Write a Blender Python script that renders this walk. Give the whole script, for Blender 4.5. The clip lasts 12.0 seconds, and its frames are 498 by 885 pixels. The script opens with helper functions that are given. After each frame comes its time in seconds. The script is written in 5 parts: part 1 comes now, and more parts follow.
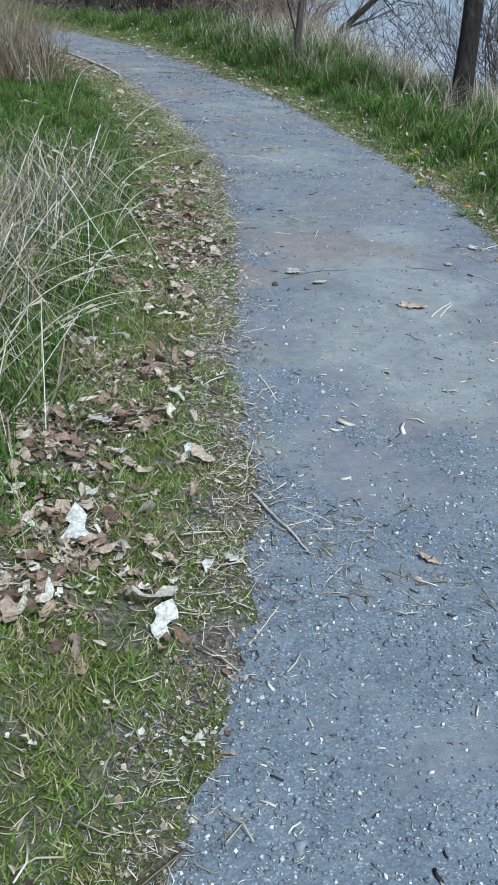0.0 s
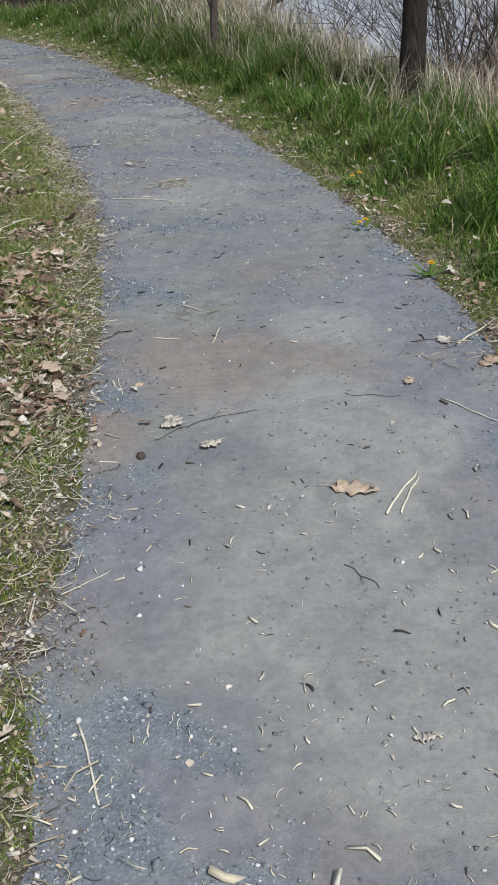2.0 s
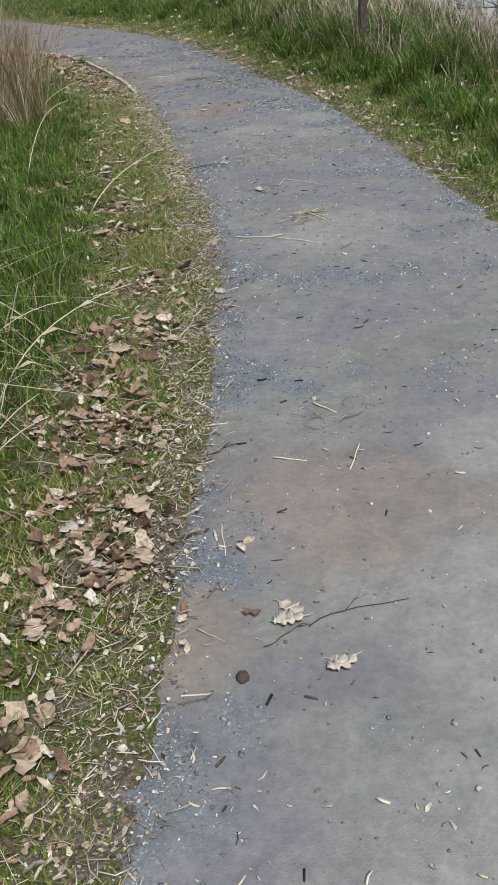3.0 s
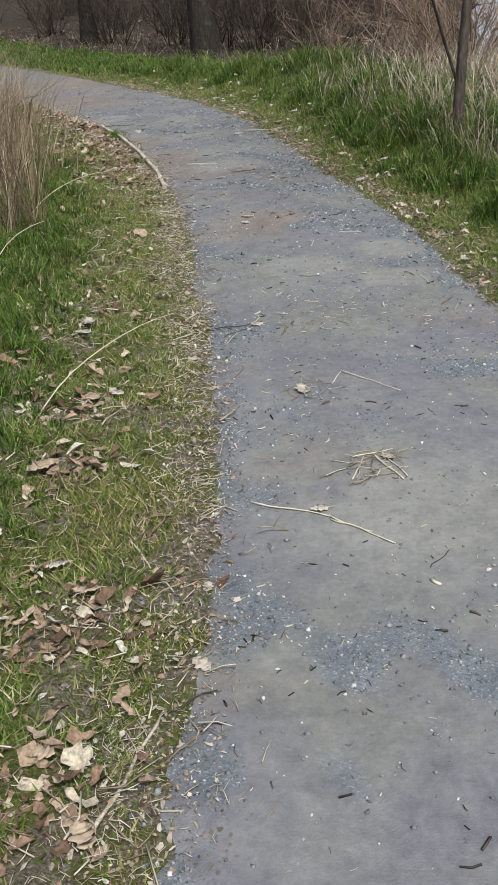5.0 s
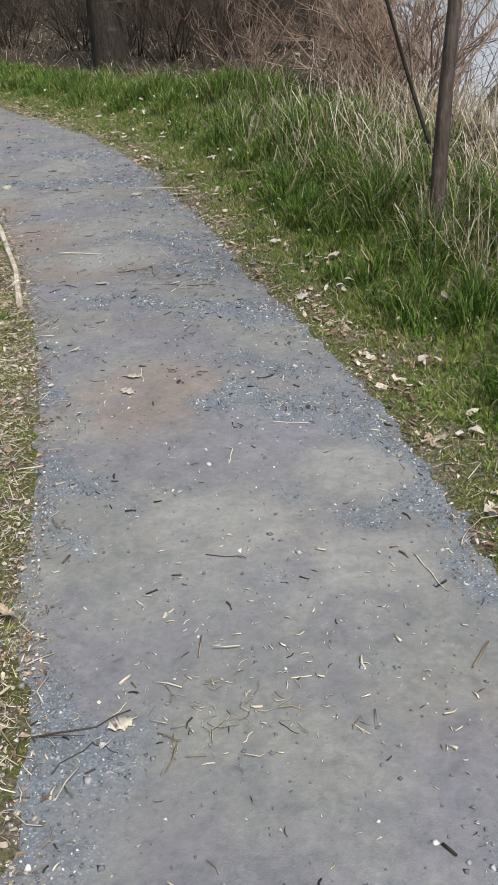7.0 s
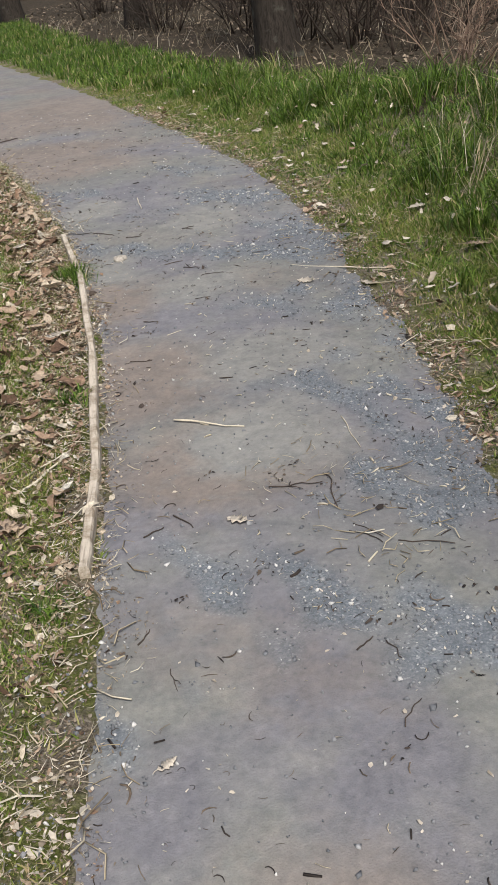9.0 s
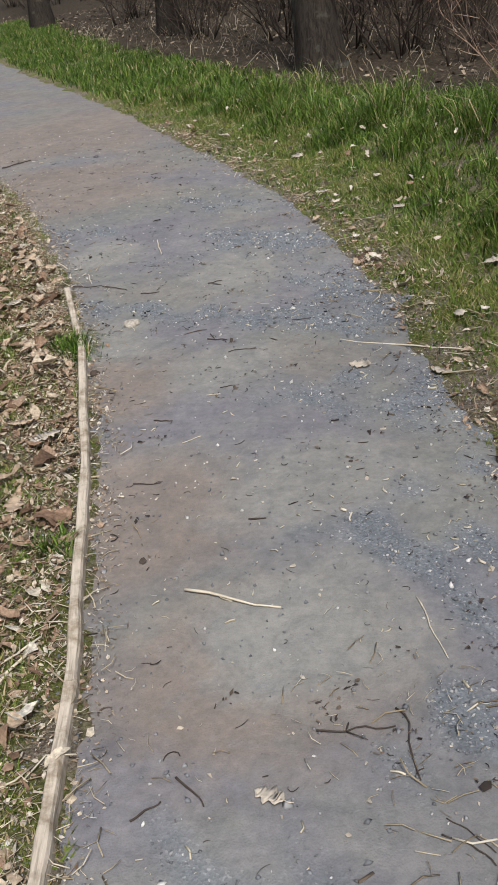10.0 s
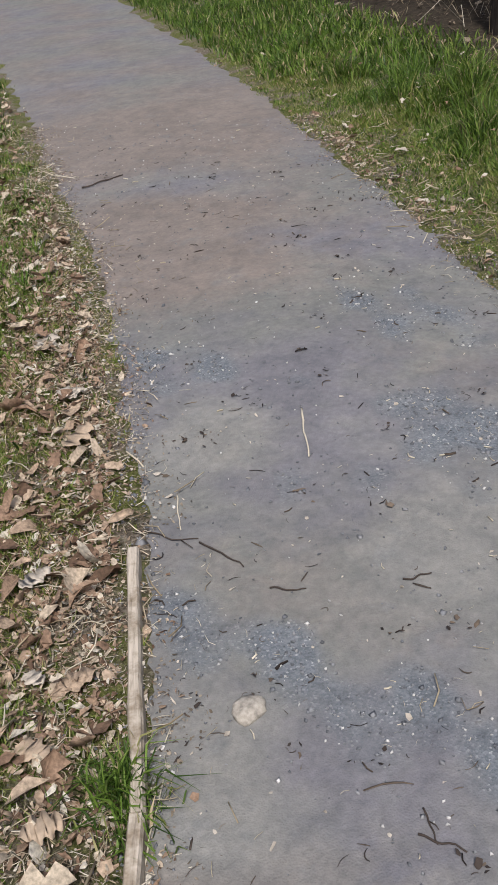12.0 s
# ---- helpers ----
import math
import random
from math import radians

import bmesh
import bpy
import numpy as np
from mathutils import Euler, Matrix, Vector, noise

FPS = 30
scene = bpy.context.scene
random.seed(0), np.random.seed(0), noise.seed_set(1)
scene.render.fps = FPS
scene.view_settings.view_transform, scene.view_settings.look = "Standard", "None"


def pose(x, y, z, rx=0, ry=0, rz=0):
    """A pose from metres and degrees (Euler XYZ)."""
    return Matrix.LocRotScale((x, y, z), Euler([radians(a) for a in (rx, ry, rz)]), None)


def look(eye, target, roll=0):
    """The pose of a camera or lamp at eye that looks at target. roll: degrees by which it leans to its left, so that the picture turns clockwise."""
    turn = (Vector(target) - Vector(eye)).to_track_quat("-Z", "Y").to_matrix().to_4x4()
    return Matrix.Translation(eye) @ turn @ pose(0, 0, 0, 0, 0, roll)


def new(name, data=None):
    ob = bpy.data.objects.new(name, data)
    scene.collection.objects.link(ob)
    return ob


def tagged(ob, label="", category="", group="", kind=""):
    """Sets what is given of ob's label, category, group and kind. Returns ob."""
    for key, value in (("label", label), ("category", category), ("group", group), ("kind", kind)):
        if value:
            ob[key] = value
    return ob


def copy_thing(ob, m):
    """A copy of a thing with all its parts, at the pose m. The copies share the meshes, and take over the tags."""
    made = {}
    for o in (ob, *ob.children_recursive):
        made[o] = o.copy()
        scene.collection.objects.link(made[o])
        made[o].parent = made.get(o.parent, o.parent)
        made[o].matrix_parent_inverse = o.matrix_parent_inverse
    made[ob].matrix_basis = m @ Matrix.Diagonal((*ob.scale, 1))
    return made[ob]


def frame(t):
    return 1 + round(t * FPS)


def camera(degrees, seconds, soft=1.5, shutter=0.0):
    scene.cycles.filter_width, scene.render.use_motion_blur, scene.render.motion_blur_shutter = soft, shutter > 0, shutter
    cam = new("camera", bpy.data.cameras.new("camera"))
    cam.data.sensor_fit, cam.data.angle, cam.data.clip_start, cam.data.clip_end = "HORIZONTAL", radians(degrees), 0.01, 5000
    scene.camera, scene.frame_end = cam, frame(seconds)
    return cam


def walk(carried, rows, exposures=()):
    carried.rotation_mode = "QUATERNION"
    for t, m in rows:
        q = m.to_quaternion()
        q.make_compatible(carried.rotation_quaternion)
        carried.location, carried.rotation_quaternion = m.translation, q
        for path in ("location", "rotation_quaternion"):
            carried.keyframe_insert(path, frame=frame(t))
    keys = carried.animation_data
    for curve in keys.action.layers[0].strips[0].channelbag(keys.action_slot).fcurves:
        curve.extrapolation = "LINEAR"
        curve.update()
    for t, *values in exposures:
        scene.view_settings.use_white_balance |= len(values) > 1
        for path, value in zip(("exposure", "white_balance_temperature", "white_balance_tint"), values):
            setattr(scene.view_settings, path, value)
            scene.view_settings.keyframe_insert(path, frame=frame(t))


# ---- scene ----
cam = camera(28.0, 12.0, 1.6)
# seconds, eye, target, roll
PATH = [
    (0, (-0.022, -0.018, 1.536), (-0.01, 1.765, 0.632), 1.3),
    (0.5, (0.163, 0.379, 1.544), (0.154, 2.162, 0.637), 0.5),
    (1, (0.301, 0.89, 1.526), (0.216, 2.67, 0.62), -2.2),
    (1.5, (0.377, 1.444, 1.504), (0.334, 3.219, 0.583), -4.3),
    (2, (0.411, 1.965, 1.517), (0.443, 3.724, 0.566), -3.9),
    (2.5, (0.426, 2.511, 1.496), (0.297, 4.263, 0.54), -5.9),
    (3, (0.443, 3.054, 1.525), (0.191, 4.789, 0.564), -7.3),
    (3.2, (0.458, 3.293, 1.523), (0.157, 5.025, 0.57), -7.8),
    (4.8, (0.336, 5.106, 1.506), (-0.024, 6.864, 0.622), -4.7),
    (5, (0.328, 5.354, 1.5), (-0.026, 7.117, 0.623), -5.1),
    (5.5, (0.25, 5.972, 1.561), (-0.09, 7.739, 0.688), -3.3),
    (6, (0.226, 6.631, 1.546), (-0.115, 8.41, 0.699), -4.8),
    (6.5, (0.169, 7.259, 1.584), (-0.074, 9.041, 0.71), -4.9),
    (7, (0.138, 7.85, 1.601), (-0.089, 9.617, 0.692), -4.6),
    (7.2, (0.097, 8.1, 1.612), (-0.164, 9.856, 0.692), -4.8),
    (8.8, (-0.362, 10.233, 1.563), (-0.834, 11.935, 0.625), -7.1),
    (9, (-0.409, 10.505, 1.529), (-0.95, 12.191, 0.598), -7.9),
    (9.5, (-0.561, 11.108, 1.558), (-1.218, 12.761, 0.643), -9.3),
    (10, (-0.685, 11.511, 1.488), (-1.29, 13.181, 0.569), -8.2),
    (10.5, (-0.895, 12.202, 1.551), (-1.668, 13.803, 0.635), -8.9),
    (11, (-1.141, 12.864, 1.536), (-1.966, 14.417, 0.585), -9.4),
    (11.5, (-1.398, 13.428, 1.537), (-2.248, 14.94, 0.541), -10.3),
    (12, (-1.709, 13.959, 1.553), (-2.517, 15.474, 0.527), -9.2),
]
EXPOSURES = [(0.0, 0.32, 4900, 2), (1.0, 0.22, 5250, 5), (2.5, 0.17, 5800, 8), (5.0, 0.25, 5950, 8), (6.0, 0.23, 5950, 8), (7.0, 0.40, 6000, 9), (9.0, 0.30, 6200, 11), (10.0, 0.23, 6150, 11), (11.0, 0.17, 6050, 13), (12.0, 0.12, 6050, 14)]
walk(cam, [(t, look(eye, target, roll)) for t, eye, target, roll in PATH], EXPOSURES)

# ---- light ----
world = bpy.data.worlds.new("sky")
scene.world = world
world.use_nodes = True
wn = world.node_tree.nodes
sky = wn.new("ShaderNodeTexSky")
sky.sky_type = "NISHITA"
sky.sun_disc = False
sky.sun_elevation, sky.sun_rotation = radians(54), radians(150)
sky.air_density, sky.dust_density, sky.ozone_density = 1.0, 6.0, 1.0
world.node_tree.links.new(sky.outputs[0], wn["Background"].inputs[0])
wn["Background"].inputs[1].default_value = 0.088
sun = new("sun", bpy.data.lights.new("sun", "SUN"))
sun.data.energy, sun.data.angle, sun.data.color = 2.8, radians(8), (1.0, 0.95, 0.88)
sun.matrix_world = look((0, 0, 40), (-40 * math.sin(radians(150)) / math.tan(radians(54)), -40 * math.cos(radians(150)) / math.tan(radians(54)), 0))


# ---- materials ----
def ramp(nt, fac, stops):
    r = nt.nodes.new("ShaderNodeValToRGB")
    e = r.color_ramp.elements
    while len(e) < len(stops):
        e.new(0.5)
    for el, (p, c) in zip(e, stops):
        el.position, el.color = p, (*c, 1)
    nt.links.new(fac, r.inputs[0])
    return r.outputs[0]


def noise_tex(nt, vec, scale, detail=4.0, rough=0.55, distort=0.0):
    n = nt.nodes.new("ShaderNodeTexNoise")
    n.inputs["Scale"].default_value, n.inputs["Detail"].default_value = scale, detail
    n.inputs["Roughness"].default_value, n.inputs["Distortion"].default_value = rough, distort
    nt.links.new(vec, n.inputs["Vector"])
    return n.outputs[0]


def mixed(nt, fac, a, b, mode="MIX"):
    m = nt.nodes.new("ShaderNodeMix")
    m.data_type, m.blend_type = "RGBA", mode
    for v, s in ((fac, m.inputs[0]), (a, m.inputs[6]), (b, m.inputs[7])):
        if isinstance(v, float):
            s.default_value = v
        elif isinstance(v, tuple):
            s.default_value = (*v, 1)
        else:
            nt.links.new(v, s)
    return m.outputs[2]


def blank(name, rough=0.85, specular=0.3):
    m = bpy.data.materials.new(name)
    m.use_nodes = True
    nt = m.node_tree
    b = nt.nodes["Principled BSDF"]
    b.inputs["Roughness"].default_value = rough
    b.inputs["Specular IOR Level"].default_value = specular
    tc = nt.nodes.new("ShaderNodeTexCoord")
    return m, nt, b, tc.outputs["Object"]


def bump(nt, b, height, strength, distance):
    n = nt.nodes.new("ShaderNodeBump")
    n.inputs["Strength"].default_value, n.inputs["Distance"].default_value = strength, distance
    nt.links.new(height, n.inputs["Height"])
    nt.links.new(n.outputs[0], b.inputs["Normal"])


def islands(nt):
    return nt.nodes.new("ShaderNodeNewGeometry").outputs["Random Per Island"]


def speckled(name, stops, rough=0.8, scale=30.0, spread=0.35, translucent=0.0, specular=0.25, swathe=None):
    """A colour for each loose piece, with grain on top; swathe tints whole stretches."""
    m, nt, b, obj = blank(name, rough, specular)
    col = ramp(nt, islands(nt), stops)
    n = noise_tex(nt, obj, scale, 3.0)
    dark = ramp(nt, n, [(0.25, (1 - spread,) * 3), (0.75, (1 + spread * 0.4,) * 3)])
    col = mixed(nt, 1.0, col, dark, "MULTIPLY")
    if swathe:
        col = mixed(nt, ramp(nt, noise_tex(nt, obj, 1.7, 4.0, 0.6, 0.6), [(0.36, (0, 0, 0)), (0.62, (1, 1, 1))]), col, mixed(nt, 1.0, col, swathe, "MULTIPLY"))
    nt.links.new(col, b.inputs["Base Color"])
    if translucent:
        t = nt.nodes.new("ShaderNodeBsdfTranslucent")
        nt.links.new(col, t.inputs[0])
        mx = nt.nodes.new("ShaderNodeMixShader")
        mx.inputs[0].default_value = translucent
        nt.links.new(b.outputs[0], mx.inputs[1])
        nt.links.new(t.outputs[0], mx.inputs[2])
        nt.links.new(mx.outputs[0], nt.nodes["Material Output"].inputs[0])
    return m


def gravel_material():
    m, nt, b, obj = blank("crushed_gravel", 0.82, 0.35)
    fine = nt.nodes.new("ShaderNodeTexVoronoi")
    fine.inputs["Scale"].default_value = 210.0
    nt.links.new(obj, fine.inputs["Vector"])
    cell = nt.nodes.new("ShaderNodeSeparateColor")
    nt.links.new(fine.outputs["Color"], cell.inputs[0])
    stone = ramp(nt, cell.outputs[0], [(0.0, (0.118, 0.134, 0.144)), (0.5, (0.158, 0.175, 0.188)), (0.93, (0.196, 0.214, 0.228)), (1.0, (0.36, 0.37, 0.365))])
    dust = ramp(nt, noise_tex(nt, obj, 45.0, 4.0, 0.6), [(0.3, (0.178, 0.182, 0.166)), (0.7, (0.215, 0.215, 0.194))])
    lilac = ramp(nt, noise_tex(nt, obj, 30.0, 4.0, 0.6), [(0.3, (0.172, 0.170, 0.180)), (0.7, (0.208, 0.205, 0.216))])
    middle = noise_tex(nt, obj, 9.0, 5.0, 0.65)
    loose, tan, pale = (nt.nodes.new("ShaderNodeAttribute") for _ in range(3))
    loose.attribute_name, tan.attribute_name, pale.attribute_name = "loose", "tan", "pale"

    def broken(fac, low, high):
        """A patch with a frayed edge."""
        add = nt.nodes.new("ShaderNodeMath")
        add.operation = "MULTIPLY_ADD"
        nt.links.new(middle, add.inputs[0])
        add.inputs[1].default_value = 0.9
        nt.links.new(fac.outputs["Fac"], add.inputs[2])
        return ramp(nt, add.outputs[0], [(low, (0, 0, 0)), (high, (1, 1, 1))])

    packed = mixed(nt, ramp(nt, noise_tex(nt, obj, 1.3, 4.0, 0.6), [(0.42, (0, 0, 0)), (0.58, (1, 1, 1))]), lilac, dust)
    packed = mixed(nt, broken(tan, 0.5, 1.55), packed, (0.222, 0.192, 0.165))
    packed = mixed(nt, broken(pale, 0.55, 1.5), packed, (0.245, 0.243, 0.222))
    col = mixed(nt, broken(loose, 0.5, 1.45), packed, stone)
    stain = ramp(nt, noise_tex(nt, obj, 2.6, 6.0, 0.65), [(0.3, (0.84,) * 3), (0.65, (1.04,) * 3)])
    col = mixed(nt, 1.0, col, stain, "MULTIPLY")
    grit = ramp(nt, noise_tex(nt, obj, 52.0, 5.0, 0.75), [(0.30, (0.80,) * 3), (0.5, (1.0,) * 3), (0.72, (1.20,) * 3)])
    col = mixed(nt, 0.8, col, grit, "MULTIPLY")
    mottle = ramp(nt, noise_tex(nt, obj, 11.0, 6.0, 0.7, 0.5), [(0.3, (0.76, 0.775, 0.80)), (0.5, (1.0, 1.0, 1.0)), (0.72, (1.22, 1.20, 1.16))])
    col = mixed(nt, 0.9, col, mottle, "MULTIPLY")
    nt.links.new(col, b.inputs["Base Color"])
    hgt = mixed(nt, 0.5, fine.outputs["Distance"], noise_tex(nt, obj, 240.0, 2.0))
    bump(nt, b, hgt, 0.4, 0.005)
    return m


def soil_material():
    m, nt, b, obj = blank("soil_and_moss", 0.95, 0.12)
    soil = ramp(nt, noise_tex(nt, obj, 55.0, 6.0, 0.75), [(0.3, (0.045, 0.036, 0.027)), (0.5, (0.19, 0.158, 0.12)), (0.68, (0.46, 0.41, 0.33))])
    moss = ramp(nt, noise_tex(nt, obj, 85.0, 5.0, 0.75), [(0.3, (0.028, 0.042, 0.008)), (0.52, (0.13, 0.15, 0.034)), (0.72, (0.33, 0.33, 0.13))])
    f = ramp(nt, noise_tex(nt, obj, 4.5, 6.0, 0.65), [(0.42, (0.04,) * 3), (0.56, (0.92,) * 3)])
    col = mixed(nt, f, soil, moss)
    nt.links.new(col, b.inputs["Base Color"])
    bump(nt, b, noise_tex(nt, obj, 70.0, 6.0, 0.75), 1.0, 0.02)
    return m


def litter_material():
    m, nt, b, obj = blank("forest_litter", 0.95, 0.1)
    col = ramp(nt, noise_tex(nt, obj, 18.0, 6.0, 0.7), [(0.25, (0.022, 0.017, 0.012)), (0.55, (0.066, 0.054, 0.038)), (0.8, (0.16, 0.13, 0.092))])
    nt.links.new(col, b.inputs["Base Color"])
    bump(nt, b, noise_tex(nt, obj, 40.0, 5.0, 0.7), 0.9, 0.03)
    return m


def bark_material(name, dark, light):
    m, nt, b, obj = blank(name, 0.92, 0.15)
    mp = nt.nodes.new("ShaderNodeMapping")
    mp.inputs["Scale"].default_value = (1.0, 1.0, 0.22)
    nt.links.new(obj, mp.inputs[0])
    n = noise_tex(nt, mp.outputs[0], 38.0, 6.0, 0.7, 0.5)
    col = ramp(nt, n, [(0.3, dark), (0.7, light)])
    pale = ramp(nt, noise_tex(nt, obj, 6.0, 4.0), [(0.6, (0, 0, 0)), (0.75, (0.5,) * 3)])
    col = mixed(nt, pale, col, (0.16, 0.165, 0.13))
    nt.links.new(col, b.inputs["Base Color"])
    bump(nt, b, n, 1.0, 0.012)
    return m


def wood_material():
    m, nt, b, obj = blank("weathered_wood", 0.85, 0.2)
    mp = nt.nodes.new("ShaderNodeMapping")
    mp.inputs["Scale"].default_value = (1.0, 0.06, 1.0)
    nt.links.new(obj, mp.inputs[0])
    n = noise_tex(nt, mp.outputs[0], 130.0, 5.0, 0.65, 0.3)
    col = ramp(nt, n, [(0.22, (0.16, 0.13, 0.10)), (0.45, (0.50, 0.44, 0.35)), (0.8, (0.68, 0.61, 0.50))])
    grime = ramp(nt, noise_tex(nt, obj, 14.0, 4.0, 0.7), [(0.35, (0.5, 0.46, 0.40)), (0.55, (1, 1, 1))])
    col = mixed(nt, 1.0, col, grime, "MULTIPLY")
    nt.links.new(col, b.inputs["Base Color"])
    bump(nt, b, n, 0.7, 0.004)
    return m


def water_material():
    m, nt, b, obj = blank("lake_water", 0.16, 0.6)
    # pale base colour adds the white sky glare that reflection alone leaves too dark
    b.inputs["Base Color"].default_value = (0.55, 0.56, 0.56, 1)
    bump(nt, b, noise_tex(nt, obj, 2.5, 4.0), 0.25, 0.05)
    return m


GRAVEL, SOIL, LITTER, WOOD, WATER = gravel_material(), soil_material(), litter_material(), wood_material(), water_material()
BARK = bark_material("grey_brown_bark", (0.012, 0.010, 0.008), (0.06, 0.05, 0.04))
SAPLING_BARK = bark_material("smooth_sapling_bark", (0.035, 0.027, 0.022), (0.17, 0.14, 0.115))
TWIG_BARK = speckled("bare_twig_bark", [(0.0, (0.022, 0.017, 0.013)), (0.6, (0.06, 0.045, 0.034)), (1.0, (0.15, 0.115, 0.085))])
GREEN = speckled("lush_grass_blade", [(0.0, (0.024, 0.062, 0.008)), (0.45, (0.085, 0.16, 0.020)), (0.82, (0.165, 0.28, 0.042)), (0.93, (0.26, 0.29, 0.09)), (0.965, (0.42, 0.37, 0.21)), (1.0, (0.52, 0.45, 0.28))], 0.5, 9.0, 0.3, 0.3, 0.3, (1.28, 1.12, 1.2))
TURF = speckled("short_olive_turf", [(0.0, (0.075, 0.145, 0.015)), (0.5, (0.18, 0.26, 0.045)), (0.80, (0.32, 0.35, 0.11)), (0.9, (0.45, 0.42, 0.22)), (1.0, (0.62, 0.56, 0.38))], 0.65, 9.0, 0.3, 0.25, 0.25, (1.15, 0.95, 1.1))
STRAW = speckled("dry_straw", [(0.0, (0.20, 0.15, 0.09)), (0.4, (0.40, 0.33, 0.21)), (0.75, (0.60, 0.53, 0.38)), (1.0, (0.74, 0.69, 0.56))], 0.6, 25.0, 0.25, 0.15)
REED = speckled("tan_reed_grass", [(0.0, (0.13, 0.09, 0.055)), (0.45, (0.30, 0.225, 0.14)), (0.85, (0.46, 0.37, 0.24)), (1.0, (0.60, 0.52, 0.38))], 0.65, 25.0, 0.3, 0.12)
PALE_STRAW = speckled("bleached_straw", [(0.0, (0.56, 0.49, 0.35)), (1.0, (0.72, 0.66, 0.52))], 0.6, 30.0, 0.2)
LEAF = speckled("dead_leaf", [(0.0, (0.11, 0.068, 0.042)), (0.28, (0.33, 0.22, 0.145)), (0.62, (0.50, 0.385, 0.27)), (0.86, (0.65, 0.57, 0.43)), (1.0, (0.72, 0.68, 0.57))], 0.7, 95.0, 0.6, 0.15)
PALE_LEAF = speckled("bleached_leaf", [(0.0, (0.44, 0.38, 0.29)), (1.0, (0.66, 0.60, 0.50))], 0.65, 60.0, 0.4, 0.1)
TAN_LEAF = speckled("tan_oak_leaf", [(0.0, (0.42, 0.32, 0.22)), (1.0, (0.54, 0.43, 0.31))], 0.65, 60.0, 0.3, 0.1)
STONE = speckled("loose_chippings", [(0.0, (0.13, 0.137, 0.145)), (0.5, (0.20, 0.21, 0.22)), (0.8, (0.30, 0.305, 0.305)), (0.9, (0.56, 0.55, 0.52)), (1.0, (0.74, 0.73, 0.69))], 0.8, 60.0, 0.3)
YELLOW = speckled("dandelion_yellow", [(0.0, (0.75, 0.42, 0.02)), (1.0, (0.85, 0.60, 0.04))], 0.6, 60.0, 0.2, 0.2)
PALE_STONE = speckled("pale_stone", [(0.0, (0.40, 0.37, 0.31)), (1.0, (0.46, 0.42, 0.35))], 0.85, 70.0, 0.55)
BRAMBLE = speckled("tan_bramble_bark", [(0.0, (0.08, 0.052, 0.038)), (0.5, (0.23, 0.155, 0.11)), (1.0, (0.42, 0.33, 0.24))])
DAMP_LEAF = speckled("damp_brown_leaf", [(0.0, (0.055, 0.042, 0.030)), (0.6, (0.16, 0.125, 0.088)), (1.0, (0.38, 0.31, 0.22))], 0.8, 40.0, 0.3)
CRUMB = speckled("brown_soil_crumb", [(0.0, (0.10, 0.08, 0.058)), (0.5, (0.20, 0.165, 0.12)), (1.0, (0.34, 0.29, 0.215))], 0.9, 60.0, 0.3)
MULCH = speckled("dark_bark_scraps", [(0.0, (0.022, 0.018, 0.016)), (0.6, (0.07, 0.055, 0.045)), (1.0, (0.18, 0.14, 0.10))], 0.9, 60.0, 0.3)

# ---- plan: the edges of the path, x for each y ----
LEFT_Y = (-6, 0.5, 1.2, 1.9, 2.45, 3.0, 3.7, 4.7, 6.1, 7.5, 8.7, 10.15, 11.6, 12.5, 13.8, 14.7, 15.7, 16.25, 16.95, 17.9, 19.1, 20.8, 23.6, 28.0, 34.0, 60.0)
LEFT_X = (-0.6, -0.3, -0.20, -0.07, 0.02, -0.06, -0.11, -0.13, -0.16, -0.28, -0.50, -0.88, -1.27, -1.57, -2.08, -2.48, -3.05, -3.40, -3.85, -4.6, -5.6, -6.95, -9.3, -13.4, -19.5, -48.0)
RIGHT_Y = (-6, 1.0, 4.0, 5.7, 6.4, 7.3, 8.6, 10.7, 11.25, 12.2, 12.65, 13.74, 15.1, 16.9, 18.2, 19.7, 21.0, 22.9, 26.0, 32.0, 40.0, 60.0)
RIGHT_X = (1.5, 1.55, 1.52, 1.46, 1.40, 1.26, 0.97, 0.42, 0.30, -0.08, -0.30, -0.67, -1.2, -2.0, -2.9, -4.0, -4.95, -6.5, -9.0, -13.1, -20.0, -42.0)
SHORE_Y = (-40, 4, 8, 12, 16, 20, 23, 30, 45, 80, 160)
SHORE_X = (6.5, 6.0, 5.2, 4.2, 3.2, 2.4, 1.9, 1.6, 2.0, 6.0, 30.0)


def smooth_interp(y, ys, xs):
    return sum(np.interp(y + k, ys, xs) for k in (-0.5, -0.25, 0, 0.25, 0.5)) / 5


def left_edge(y):
    return smooth_interp(y, LEFT_Y, LEFT_X)


def right_edge(y):
    return smooth_interp(y, RIGHT_Y, RIGHT_X)


def off_left(x, y):
    """Metres outside the path's left edge."""
    s = (left_edge(y + 0.4) - left_edge(y - 0.4)) / 0.8
    return (left_edge(y) - x) / np.sqrt(1 + s * s)


def off_right(x, y):
    s = (right_edge(y + 0.4) - right_edge(y - 0.4)) / 0.8
    return (x - right_edge(y)) / np.sqrt(1 + s * s)


def waves(x, y, size, seed):
    """A smooth random field of about -1 to 1, with features of that size in metres."""
    r = np.random.RandomState(seed)
    v = 0
    for k in range(7):
        a, f, p = r.uniform(0, 6.283), 6.283 / size * r.uniform(0.5, 1.5), r.uniform(0, 6.283)
        v = v + np.sin(f * (x * np.cos(a) + y * np.sin(a)) + p)
    return v / 3.2


def step01(a, b, v):
    t = np.clip((v - a) / (b - a), 0, 1)
    return t * t * (3 - 2 * t)


